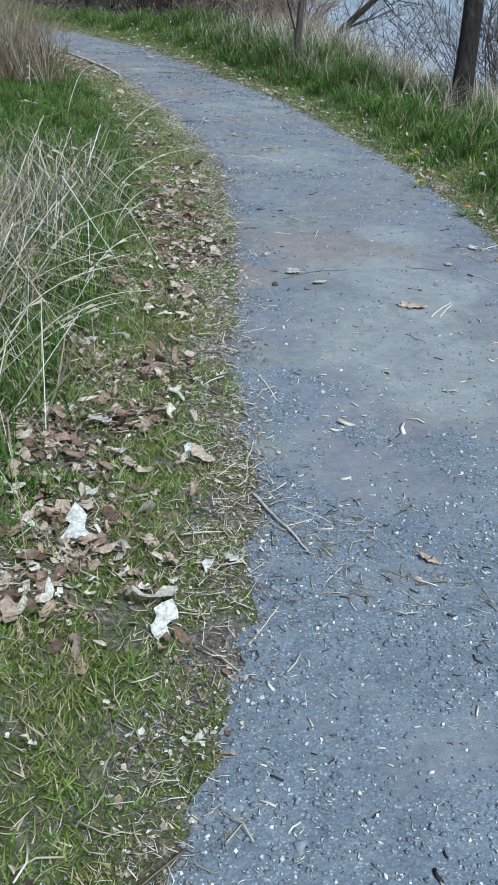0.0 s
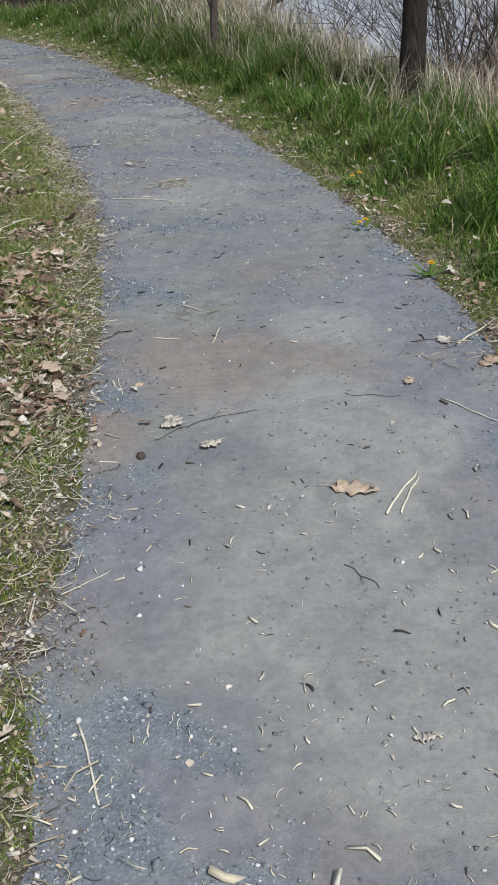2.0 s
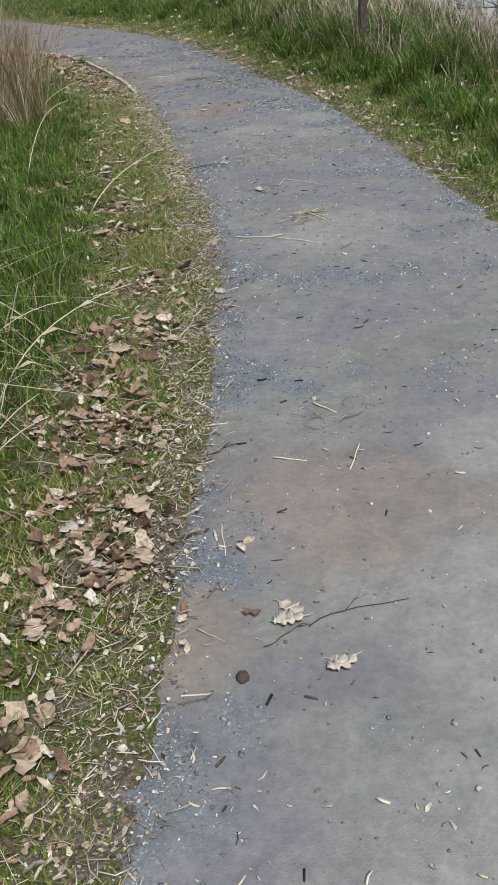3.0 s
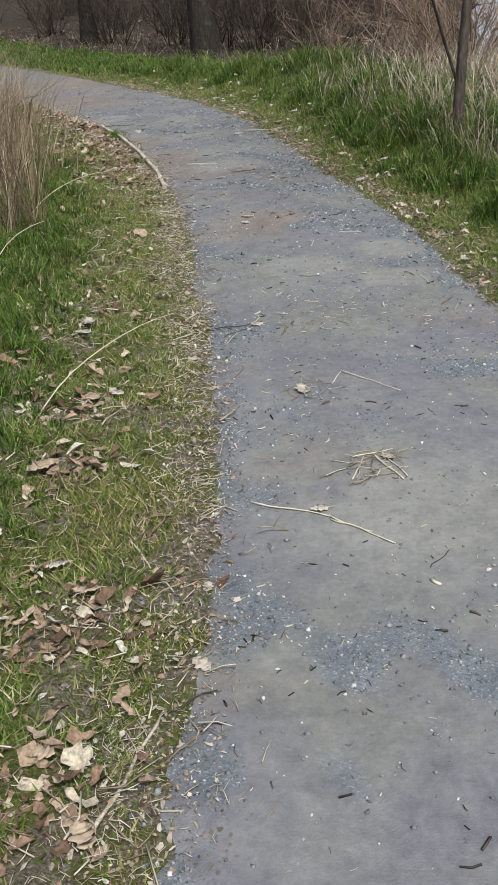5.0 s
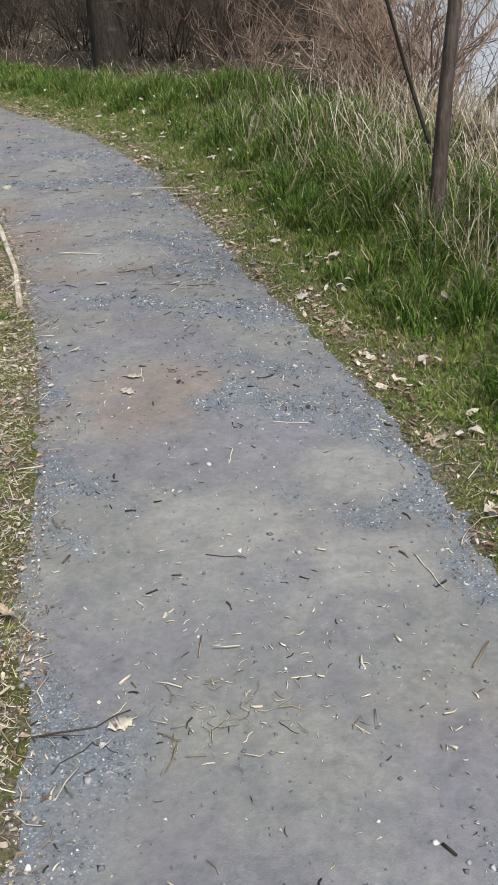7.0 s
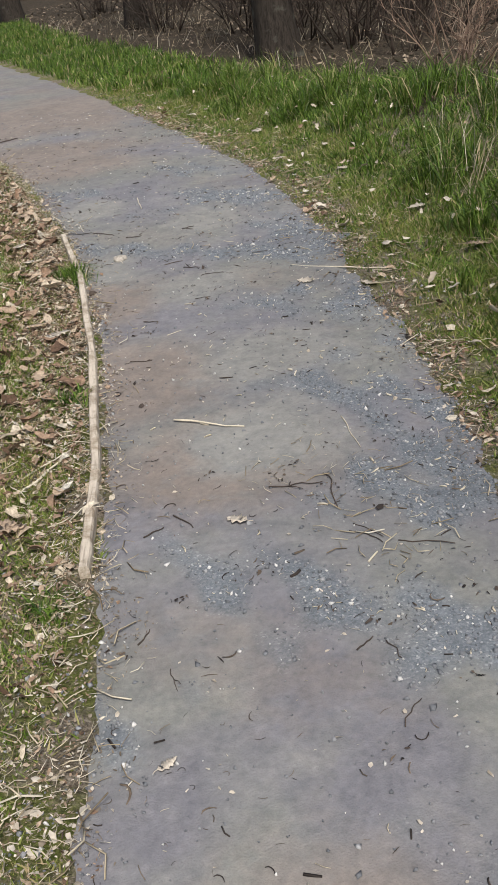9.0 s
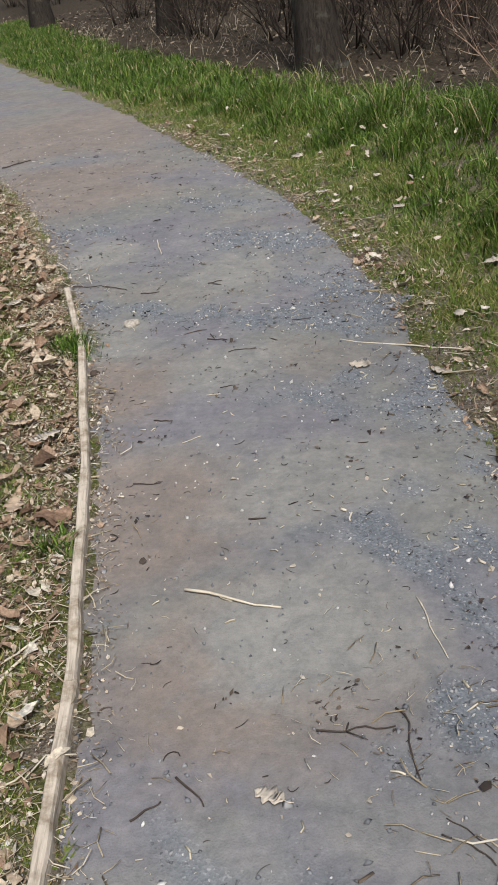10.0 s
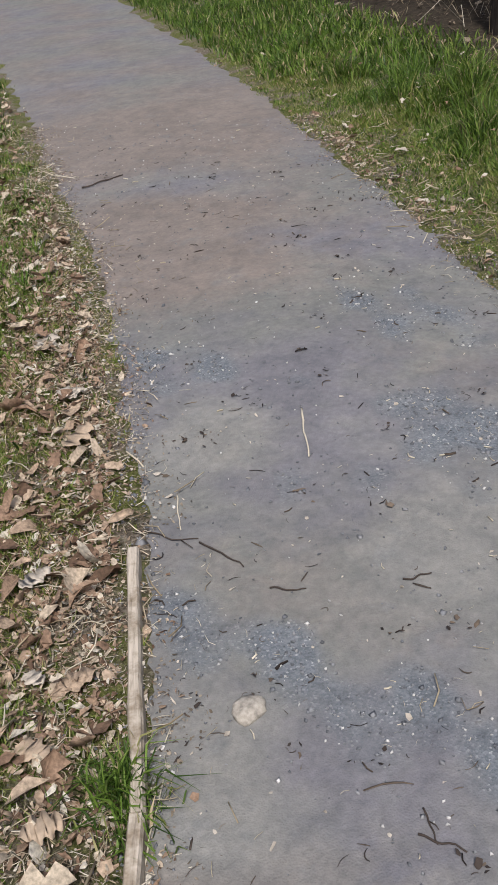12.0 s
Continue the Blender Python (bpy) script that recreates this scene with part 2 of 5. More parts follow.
def ground_height(x, y):
    dl, dr = off_left(x, y), off_right(x, y)
    d = np.maximum(dl, dr)
    h = -0.05 + 0.05 * step01(-0.22, -0.02, d) + 0.035 * step01(0.0, 0.8, d) + step01(-0.2, 0.0, d) * (0.004 * waves(x, y, 0.13, 5) + 0.007 * waves(x, y, 0.4, 6))
    h = h + step01(0.05, 0.6, d) * (0.012 * waves(x, y, 0.45, 3) + 0.03 * waves(x, y, 2.0, 4))
    h = h + (0.04 + 0.22 * step01(12.5, 14.5, y) * step01(21, 17, y)) * step01(0.4, 1.5, dr) * step01(4.2, 1.8, dr) + 0.16 * step01(0.8, 4.0, dl)
    shore = np.interp(y, SHORE_Y, SHORE_X)
    return h - 1.5 * step01(-2.6, 0.5, x - shore)


# ---- mesh helpers ----
def fast_mesh(name, verts, tris, material, smooth=False):
    me = bpy.data.meshes.new(name)
    verts, tris = np.asarray(verts, dtype=np.float32), np.asarray(tris, dtype=np.int32)
    me.vertices.add(len(verts))
    me.vertices.foreach_set("co", verts.ravel())
    me.loops.add(tris.size)
    me.loops.foreach_set("vertex_index", tris.ravel())
    k = tris.shape[1]
    me.polygons.add(len(tris))
    me.polygons.foreach_set("loop_start", np.arange(0, tris.size, k, dtype=np.int32))
    if smooth:
        me.polygons.foreach_set("use_smooth", np.ones(len(tris), dtype=bool))
    me.update(calc_edges=True)
    me.materials.append(material)
    return me


def part(name, me, parent, label=""):
    ob = new(name, me)
    ob.parent = parent
    if label:
        ob["label"] = label
    return ob


def grid_mesh(name, X, Y, Z, material):
    n, m = X.shape
    i = np.arange(n * m).reshape(n, m)
    quads = np.stack([i[:-1, :-1], i[:-1, 1:], i[1:, 1:], i[1:, :-1]], -1).reshape(-1, 4)
    return fast_mesh(name, np.stack([X, Y, Z], -1).reshape(-1, 3), quads, material, True)


def tube(verts, faces, pts, radii, sides=5):
    """Adds a tapered tube along pts."""
    base = len(verts)
    pts = [Vector(p) for p in pts]
    for i, (p, r) in enumerate(zip(pts, radii)):
        d = (pts[min(i + 1, len(pts) - 1)] - pts[max(i - 1, 0)]).normalized()
        a = d.cross(Vector((0.31, 0.95, 0.11)))
        a = (a if a.length > 0.05 else d.cross(Vector((1, 0, 0)))).normalized()
        b = d.cross(a)
        for k in range(sides):
            w = 6.283185 * k / sides
            verts.append(p + (a * math.cos(w) + b * math.sin(w)) * r)
    for i in range(len(pts) - 1):
        for k in range(sides):
            q, q2 = base + i * sides + k, base + i * sides + (k + 1) % sides
            faces.append((q, q2, q2 + sides, q + sides))
    faces.append(tuple(base + k for k in reversed(range(sides))))
    faces.append(tuple(base + (len(pts) - 1) * sides + k for k in range(sides)))


def list_mesh(name, verts, faces, material, smooth=True):
    me = bpy.data.meshes.new(name)
    me.from_pydata(verts, [], faces)
    if smooth:
        me.shade_smooth()
    me.materials.append(material)
    return me


def blades(rng, x, y, z, height, width, lean, curl=0.5):
    """Tapered, bent blades: five corners and three triangles each."""
    n = len(x)
    a, f = rng.uniform(0, 6.283, n), rng.uniform(0, 6.283, n)
    l = lean * rng.uniform(0.2, 1.0, n)
    dx, dy = np.cos(a), np.sin(a)
    wx, wy = np.cos(f) * width * 0.5, np.sin(f) * width * 0.5
    root = np.stack([x, y, z - 0.01], -1)
    mid = root + np.stack([dx * height * l * 0.35, dy * height * l * 0.35, height * 0.58], -1)
    tip = root + np.stack([dx * height * l, dy * height * l, height * (1.0 - curl * l * l)], -1)
    w = np.stack([wx, wy, np.zeros(n)], -1)
    v = np.stack([root - w, root + w, mid - w * 0.8, mid + w * 0.8, tip], 1).reshape(-1, 3)
    i = np.arange(n)[:, None] * 5
    t = np.concatenate([i + (0, 1, 3), i + (0, 3, 2), i + (2, 3, 4)], 1).reshape(-1, 3)
    return v, t


def stuff(name, me, label, category):
    return tagged(new(name, me), label, category, kind="stuff")


# ---- ground, water, path ----
def spread(dense0, dense1, step, far):
    mid = np.arange(dense0, dense1, step)
    k = np.geomspace(step * 1.3, far, 90)
    return np.concatenate([dense0 - k[::-1], mid, mid[-1] + k])


gx, gy = spread(-5.2, 2.6, 0.048, 3000.0), spread(0.4, 19.0, 0.058, 3000.0)
GX, GY = np.meshgrid(gx, gy)
GZ = ground_height(GX, GY)
ground = tagged(new("ground", grid_mesh("ground", GX, GY, GZ, SOIL)), "mossy brown earth of a lakeside wood, sloping down to the water", "ground", kind="structure")
ground.data.materials.append(LITTER)
cx, cy = (GX[:-1, :-1] + GX[1:, 1:]) / 2, (GY[:-1, :-1] + GY[1:, 1:]) / 2
woods = ((off_right(cx, cy) > 1.25 + 0.3 * waves(cx, cy, 1.5, 8)) | (off_left(cx, cy) > 4.0) | (cy > 34.0)).astype(np.int32)
ground.data.polygons.foreach_set("material_index", woods.ravel())

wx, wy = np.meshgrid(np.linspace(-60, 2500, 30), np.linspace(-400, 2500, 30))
tagged(new("water", grid_mesh("water", wx, wy, np.full_like(wx, -1.0), WATER)), "calm lake water, bright sky glare painted in as a pale colour", "lake", kind="structure")

py = np.concatenate([np.arange(-4.0, 0.6, 0.1), np.arange(0.6, 20.0, 0.035), np.arange(20.0, 42.0, 0.1)])
pu = np.linspace(0, 1, 71)
PU, PY = np.meshgrid(pu, py)
lo = left_edge(py) - 0.14
hi = right_edge(py) + 0.14
PX = lo[:, None] + (hi - lo)[:, None] * PU


def path_height(x, y):
    d = np.maximum(left_edge(y) - x, x - right_edge(y))
    return 0.016 + 0.004 * waves(x, y, 1.4, 25) - 0.012 * step01(-0.9, -0.2, d) - 0.022 * step01(-0.2, 0.13, d) + 0.004 * waves(x, y, 0.22, 26) * step01(-0.3, 0.0, d)


PZ = path_height(PX, PY)


def surface(x, y):
    return np.maximum(path_height(x, y) - 0.05 * (np.maximum(off_left(x, y), off_right(x, y)) > 0.13), ground_height(x, y))


# x, y, radius of the trodden patches
TAN_SPOTS = ((0.55, 5.33, 0.35), (0.30, 5.45, 0.25), (-0.08, 4.88, 0.2), (-4.1, 18.0, 0.55), (-5.2, 19.6, 0.9), (-3.9, 17.6, 0.5), (-1.36, 13.2, 0.3), (-0.7, 11.4, 0.3), (-1.9, 13.7, 0.35), (-2.3, 14.6, 0.3))
PALE_SPOTS = ((0.72, 3.45, 0.22), (0.85, 3.7, 0.25), (0.71, 4.9, 0.3), (0.45, 3.83, 0.2), (0.84, 4.66, 0.25), (0.80, 5.68, 0.2), (0.66, 4.13, 0.3), (0.11, 10.72, 0.16), (0.17, 10.18, 0.16), (-0.28, 10.38, 0.2), (-1.26, 13.3, 0.25), (-2.48, 15.0, 0.14), (-1.93, 14.79, 0.2), (-1.38, 13.99, 0.25), (-3.06, 16.24, 0.2), (-2.55, 15.11, 0.16), (-2.23, 15.93, 0.25), (0.33, 7.88, 0.3))


def spots(x, y, rows):
    return np.max([np.exp(-((x - cx) ** 2 + (y - cy) ** 2) / (r * r)) for cx, cy, r in rows], 0)


def loose_gravel(x, y):
    """Where loose chippings lie: the start, both margins and drifts between."""
    e = np.maximum(off_left(x, y), off_right(x, y))
    v = 0.75 * step01(3.6, 2.4, y) + 0.5 * step01(-0.35, -0.05, e) * step01(12.5, 10.5, y) + 0.45 * waves(x, y, 0.8, 71) + 0.3 * waves(x, y, 0.24, 72) - 0.15
    v = v + 0.45 * step01(0.35, 0.75, (x - left_edge(y)) / (right_edge(y) - left_edge(y))) * step01(9.5, 11.5, y)
    v = v - 1.2 * step01(16.5, 18.5, y)
    return np.clip(v - 0.9 * spots(x, y, PALE_SPOTS) - 0.5 * spots(x, y, TAN_SPOTS), 0, 1)


path = tagged(new("path", grid_mesh("path", PX, PY, PZ, GRAVEL)), "grey crushed-gravel footpath with dusty tan patches, browned at the far end for tree shade", "footpath", kind="structure")
# the step in tan from y 18 tints tree shade into the far gravel
for key, field in (("loose", loose_gravel(PX, PY)), ("tan", spots(PX, PY, TAN_SPOTS) + 0.16 * waves(PX, PY, 0.9, 73) + 0.22 * step01(18.0, 20.5, PY)), ("pale", spots(PX, PY, PALE_SPOTS) + 0.12 * waves(PX, PY, 0.5, 74))):
    path.data.attributes.new(key, "FLOAT", "POINT").data.foreach_set("value", field.ravel().astype(np.float32))


# ---- trees and shrubs ----
def limb(rng, verts, faces, twigs, start, direction, length, r, depth, up=0.25):
    """One bent limb, and the thinner ones that leave it."""
    pts, radii = [Vector(start)], [r]
    d = Vector(direction).normalized()
    n = 5 if depth == 2 else 3
    for k in range(n):
        d = (d + Vector((rng.uniform(-1, 1), rng.uniform(-1, 1), rng.uniform(-0.6, 0.9) * up * 2)) * 0.28).normalized()
        pts.append(pts[-1] + d * length / n)
        radii.append(r * (1 - 0.8 * (k + 1) / n))
    v, f = (verts, faces) if depth == 2 else twigs
    tube(v, f, pts, radii, 6 if depth == 2 else (4 if depth else 3))
    if depth:
        for k in range(5 if depth == 2 else 4):
            i = rng.randint(1, n)
            side = (d + Vector((rng.uniform(-1, 1), rng.uniform(-1, 1), rng.uniform(-0.5, 0.9)))).normalized()
            limb(rng, verts, faces, twigs, pts[i], side, length * rng.uniform(0.4, 0.7), max(radii[i] * 0.6, 0.0035), depth - 1, up)


def tree(name, label, x, y, r, height, lean, bark, seed, limbs=7, low=2.0, group=""):
    rng = random.Random(seed)
    root = tagged(new(name), label, "tree", group)
    z0 = float(ground_height(np.array(x), np.array(y)))
    root.matrix_basis = pose(x, y, z0)
    rings, sides = 26, 16
    axis = []
    for i in range(rings):
        t = (i / (rings - 1)) ** 1.4
        w = 0.12 * height * t * (1 - t)
        axis.append(Vector((lean[0] * height * t + w * 0.3 * math.sin(5 * t + seed), lean[1] * height * t + w * 0.3 * math.cos(4 * t + seed), height * t - 0.15)))
    verts, faces = [], []
    for i, p in enumerate(axis):
        t = (i / (rings - 1)) ** 1.4
        rad = r * (1 - 0.85 * t) + r * 0.55 * math.exp(-height * t / (r * 2.2))
        for k in range(sides):
            a = 6.283185 * k / sides
            q = rad * (1 + 0.09 * noise.noise(Vector((math.cos(a) * 1.5, math.sin(a) * 1.5, p.z * 1.3 + seed))) + 0.05 * math.cos(3 * a + seed) + 0.04 * math.cos(7 * a + 2 * p.z))
            verts.append(p + Vector((math.cos(a), math.sin(a), 0)) * q)
    for i in range(rings - 1):
        for k in range(sides):
            q, q2 = i * sides + k, i * sides + (k + 1) % sides
            faces.append((q, q2, q2 + sides, q + sides))
    faces.append(tuple((rings - 1) * sides + k for k in range(sides)))
    part("trunk", list_mesh("trunk", verts, faces, bark), root)
    twigs = ([], [])
    for j in range(limbs):
        h = low + (height - low) * (j + rng.uniform(0.1, 0.9)) / limbs
        t = (h + 0.15) / height
        i = min(rings - 2, int((t ** (1 / 1.4)) * (rings - 1)))
        a = rng.uniform(0, 6.283)
        v, f = [], []
        limb(rng, v, f, twigs, axis[i], (math.cos(a), math.sin(a), rng.uniform(0.1, 0.8)), height * rng.uniform(0.22, 0.36) * (1.1 - 0.5 * t), r * 0.42 * (1 - 0.6 * t), 2)
        part("limb", list_mesh("limb", v, f, bark), root)
    part("crown", list_mesh("crown", *twigs, TWIG_BARK, False), root, "bare leafless twigs")
    return root


def shrub(name, label, seed, stems=16, height=1.6, arch=0.5, material=None):
    rng = random.Random(seed)
    root = tagged(new(name), label, "shrub")
    twigs = ([], [])
    for j in range(stems):
        a = rng.uniform(0, 6.283)
        v, f = [], []
        s = (math.cos(a) * rng.uniform(0, 0.22), math.sin(a) * rng.uniform(0, 0.22), -0.05)
        limb(rng, v, f, twigs, s, (math.cos(a) * arch, math.sin(a) * arch, 1), height * rng.uniform(0.6, 1.15), rng.uniform(0.006, 0.013), 2, 0.1)
        part("stem", list_mesh("stem", v, f, material or TWIG_BARK), root)
    part("crown", list_mesh("crown", *twigs, material or TWIG_BARK, False), root, "fine bare twigs")
    return root


tree("sapling_tree", "slender grey-brown sapling standing in grass beside the path", 0.52, 12.95, 0.042, 5.5, (0.07, 0.01), SAPLING_BARK, 5, 5, 1.3)
tree("thin_sapling", "thin dark leaning stem behind the sapling", 0.68, 14.0, 0.014, 3.6, (-0.30, 0.0), BARK, 23, 4, 1.0)
tree("lakeside_tree", "dark-barked bare tree on the grassy bank above the water", 2.05, 10.35, 0.10, 9.0, (0.01, 0.0), BARK, 8, 7, 1.2)
tree("path_tree", "dark rough-barked tree behind the grass verge", -3.15, 22.1, 0.21, 10.0, (-0.02, 0.0), BARK, 11, 7, 2.2)
tree("wood_tree", "dark bare tree trunk at the edge of the wood", -6.75, 27.4, 0.16, 10.0, (-0.02, 0.0), BARK, 14, 6, 2.4, "trees of the wood")
tree("wood_tree", "dark bare tree trunk at the edge of the wood", -10.9, 31.2, 0.20, 11.0, (0.0, 0.0), BARK, 17, 6, 2.6, "trees of the wood")
for k, (tx, ty) in enumerate(((-1.0, 29.0), (-4.6, 33.0), (-9.0, 36.0), (-13.5, 36.0), (-2.5, 37.0), (-16.0, 31.0), (-7.5, 40.0), (0.4, 34.0), (-12.0, 42.0))):
    tree("wood_tree", "dark bare tree trunk deep in the wood", tx, ty, 0.13 + 0.03 * (k % 3), 10.0, (0.02 * (k % 3 - 1), 0.0), BARK, 30 + k, 3, 1.4, "trees of the wood")


def set_shrubs(label, group, seed, count, area, stems, height, keep_off, material=None):
    rng = random.Random(seed)
    kinds = []
    placed = 0
    while placed < count:
        x, y = rng.uniform(area[0], area[2]), rng.uniform(area[1], area[3])
        X, Y = np.array(x), np.array(y)
        if max(float(off_left(X, Y)), float(off_right(X, Y))) < keep_off or x > float(np.interp(y, SHORE_Y, SHORE_X)) + 0.1:
            continue
        m = pose(x, y, float(ground_height(X, Y)), 0, 0, rng.uniform(0, 360))
        if len(kinds) < 3:
            ob = shrub("bare_shrub", label, seed * 10 + placed, stems, height * rng.uniform(0.8, 1.2), rng.uniform(0.35, 0.8), material)
            tagged(ob, group=group)
            ob.matrix_basis = m
            kinds.append(ob)
        else:
            copy_thing(rng.choice(kinds), m)
        placed += 1


set_shrubs("leafless reddish-tan shrub with many thin stems on the lake bank", "shrubs on the bank", 3, 6, (-0.2, 16.0, 0.9, 20.5), 8, 1.4, 1.9, BRAMBLE)
set_shrubs("low tan bramble stems at the edge of the water", "brambles by the water", 12, 9, (2.3, 8.6, 4.4, 13.0), 9, 0.95, 1.7, BRAMBLE)
set_shrubs("dark bare waterside shrub with a lattice of thin branches", "shrubs at the water", 15, 13, (2.4, 10.2, 5.2, 15.5), 9, 2.0, 1.8)
set_shrubs("thin dark stems standing at the edge of the lake", "stems at the lake edge", 21, 5, (1.5, 16.5, 2.7, 22.0), 5, 1.9, 2.0)
set_shrubs("low brown bramble thicket behind the grass", "brambles by the path", 6, 9, (-1.8, 15.5, 1.2, 20.5), 9, 0.8, 1.7, BRAMBLE)
set_shrubs("tangled leafless brown undergrowth in the wood", "shrubs in the wood", 4, 70, (-15.0, 21.0, -0.6, 33.0), 10, 1.5, 2.6)
set_shrubs("dense leafless brown undergrowth far in the wood", "shrubs far in the wood", 9, 20, (-27.0, 33.0, -11.0, 42.0), 9, 2.2, 2.4)


# ---- grass ----
rng = np.random.RandomState(7)


def along(count, side, y0, y1, d0, d1, weight):
    """Random places beside the path: y along it, d metres outside its edge, kept by their weight of 0 to 1."""
    y, d = rng.uniform(y0, y1, count), rng.uniform(d0, d1, count)
    edge = left_edge if side < 0 else right_edge
    s = (edge(y + 0.4) - edge(y - 0.4)) / 0.8
    x = edge(y) + side * d * np.sqrt(1 + s * s)
    keep = rng.uniform(0, 1, count) < weight(x, y, d)
    return x[keep], y[keep], d[keep]


def patch(x, y):
    return waves(x, y, 1.1, 31) + 0.7 * waves(x, y, 0.35, 32)


def slivers(x, y, z, height, width, lean):
    """Single-triangle blades for low turf."""
    n = len(x)
    a, f = rng.uniform(0, 6.283, n), rng.uniform(0, 6.283, n)
    root = np.stack([x, y, z - 0.004], -1)
    w = np.stack([np.cos(f), np.sin(f), np.zeros(n)], -1) * (width * 0.5)[:, None]
    l = lean * rng.uniform(0.2, 1.0, n)
    tip = root + np.stack([np.cos(a) * l, np.sin(a) * l, np.ones(n)], -1) * height[:, None]
    return np.stack([root - w, root + w, tip], 1).reshape(-1, 3), np.arange(3 * n).reshape(-1, 3)


def tufted(x, y, size, pull):
    """Draws places together into tufts."""
    cx, cy = np.round(x / size) * size, np.round(y / size) * size
    cx, cy = cx + size * 0.7 * np.sin(cx * 917.1 + cy * 377.3), cy + size * 0.7 * np.sin(cx * 531.7 - cy * 719.9)
    return x + (cx - x) * pull, y + (cy - y) * pull


# the lake side
x, y, d = along(290000, 1, 3.5, 21.0, -0.03, 2.1, lambda x, y, d: (0.3 + 0.7 * step01(0.02, 0.14 + 0.14 * step01(8.5, 10.5, y), d + 0.08 * waves(x, y, 0.5, 33))) * step01(1.8, 1.1, d) * (0.3 + 0.7 * step01(-0.8, 0.5, patch(x, y))))
x, y = tufted(x, y, 0.17, 0.10)
tussock = step01(-0.2, 0.9, waves(x, y, 0.55, 34) + 0.5 * waves(x, y, 0.22, 45))
tall = (0.03 + (0.04 + 0.17 * tussock) * step01(0.02 + 0.10 * step01(8.5, 10.5, y) + 0.10 * step01(14.0, 16.0, y), 0.5 + 0.3 * step01(14.0, 16.0, y), d) + 0.10 * tussock * step01(0.35, 0.8, d) * step01(10.0, 11.5, y) * step01(15.0, 13.0, y)) * (0.9 + 0.2 * waves(x, y, 0.8, 35)) * (1 + 0.25 * step01(9.5, 7.5, y))
v, t = blades(rng, x, y, ground_height(x, y), np.maximum(tall, 0.03) * rng.uniform(0.55, 1.45, len(x)), rng.uniform(0.004, 0.009, len(x)), 1.15)
stuff("lush_grass", fast_mesh("lush_grass", v, t, GREEN), "lush green tufted grass along the lake side of the path", "grass")
x, y, d = along(46000, 1, 21.0, 34.0, 0.02, 1.7, lambda x, y, d: step01(0.03, 0.25, d) * step01(1.7, 1.0, d))
v, t = blades(rng, x, y, ground_height(x, y), 0.11 * rng.uniform(0.5, 1.3, len(x)), rng.uniform(0.008, 0.014, len(x)), 1.1)
stuff("far_grass", fast_mesh("far_grass", v, t, GREEN), "green grass bordering the far bend of the path", "grass")

x, y, d = along(9000, 1, -3.5, 3.6, 0.0, 1.8, lambda x, y, d: step01(1.8, 1.1, d))
v, t = blades(rng, x, y, ground_height(x, y), 0.14 * rng.uniform(0.4, 1.3, len(x)), rng.uniform(0.006, 0.011, len(x)), 1.1)
stuff("near_grass", fast_mesh("near_grass", v, t, GREEN), "green grass beside the start of the path", "grass")

# x, y, radius of the drifts of dead leaves on the inner verge, where no grass comes through
PILES = ((-0.60, 2.80, 0.16), (-0.75, 2.95, 0.15), (-0.53, 2.40, 0.15), (-0.62, 2.10, 0.16), (-0.46, 3.10, 0.10), (-0.30, 5.12, 0.16), (-0.42, 5.90, 0.15), (-0.42, 5.45, 0.13), (-0.98, 8.58, 0.10), (-0.58, 7.30, 0.13), (-0.84, 8.20, 0.10), (-0.50, 6.75, 0.12), (-0.40, 3.60, 0.10), (-0.60, 6.30, 0.10))


def bare(x, y):
    return step01(0.25, 0.55, spots(x + 0.05 * waves(x, y, 0.15, 47), y + 0.05 * waves(x, y, 0.17, 48), PILES))


# the inner side
x, y, d = along(225000, -1, 0.4, 13.5, 0.08, 2.6, lambda x, y, d: step01(0.12, 0.45, d + 0.14 * waves(x, y, 0.5, 36)) * step01(2.6, 1.6, d) * (0.12 + 0.88 * step01(-0.7, 0.1, patch(x, y) + 0.9 * step01(5.5, 7.0, y))) * (1 - 0.95 * bare(x, y)))
x, y = tufted(x, y, 0.09, 0.35)
tall = (0.022 + 0.11 * step01(0.3, 0.9, d)) * (0.85 + 0.3 * waves(x, y, 0.5, 37))
v, t = blades(rng, x, y, ground_height(x, y), np.maximum(tall, 0.02) * rng.uniform(0.5, 1.4, len(x)), rng.uniform(0.003, 0.007, len(x)), 1.2)
stuff("verge_grass", fast_mesh("verge_grass", v, t, GREEN), "short green grass in patches on the inner verge", "grass")
x, y, d = along(130000, -1, 13.0, 30.0, 0.04, 2.6, lambda x, y, d: step01(0.30 - 0.25 * step01(16.2, 17.0, y), 0.62 - 0.4 * step01(16.2, 17.0, y), d + 0.2 * waves(x, y, 0.5, 38)) * (0.10 + 0.9 * step01(-0.6, 0.3, patch(x, y) + 0.5 * step01(16.2, 17.0, y))))
v, t = blades(rng, x, y, ground_height(x, y), 0.07 * rng.uniform(0.5, 1.4, len(x)), rng.uniform(0.004, 0.009, len(x)), 1.2)
stuff("bend_grass", fast_mesh("bend_grass", v, t, GREEN), "thin green grass coming up through leaves inside the bend", "grass")


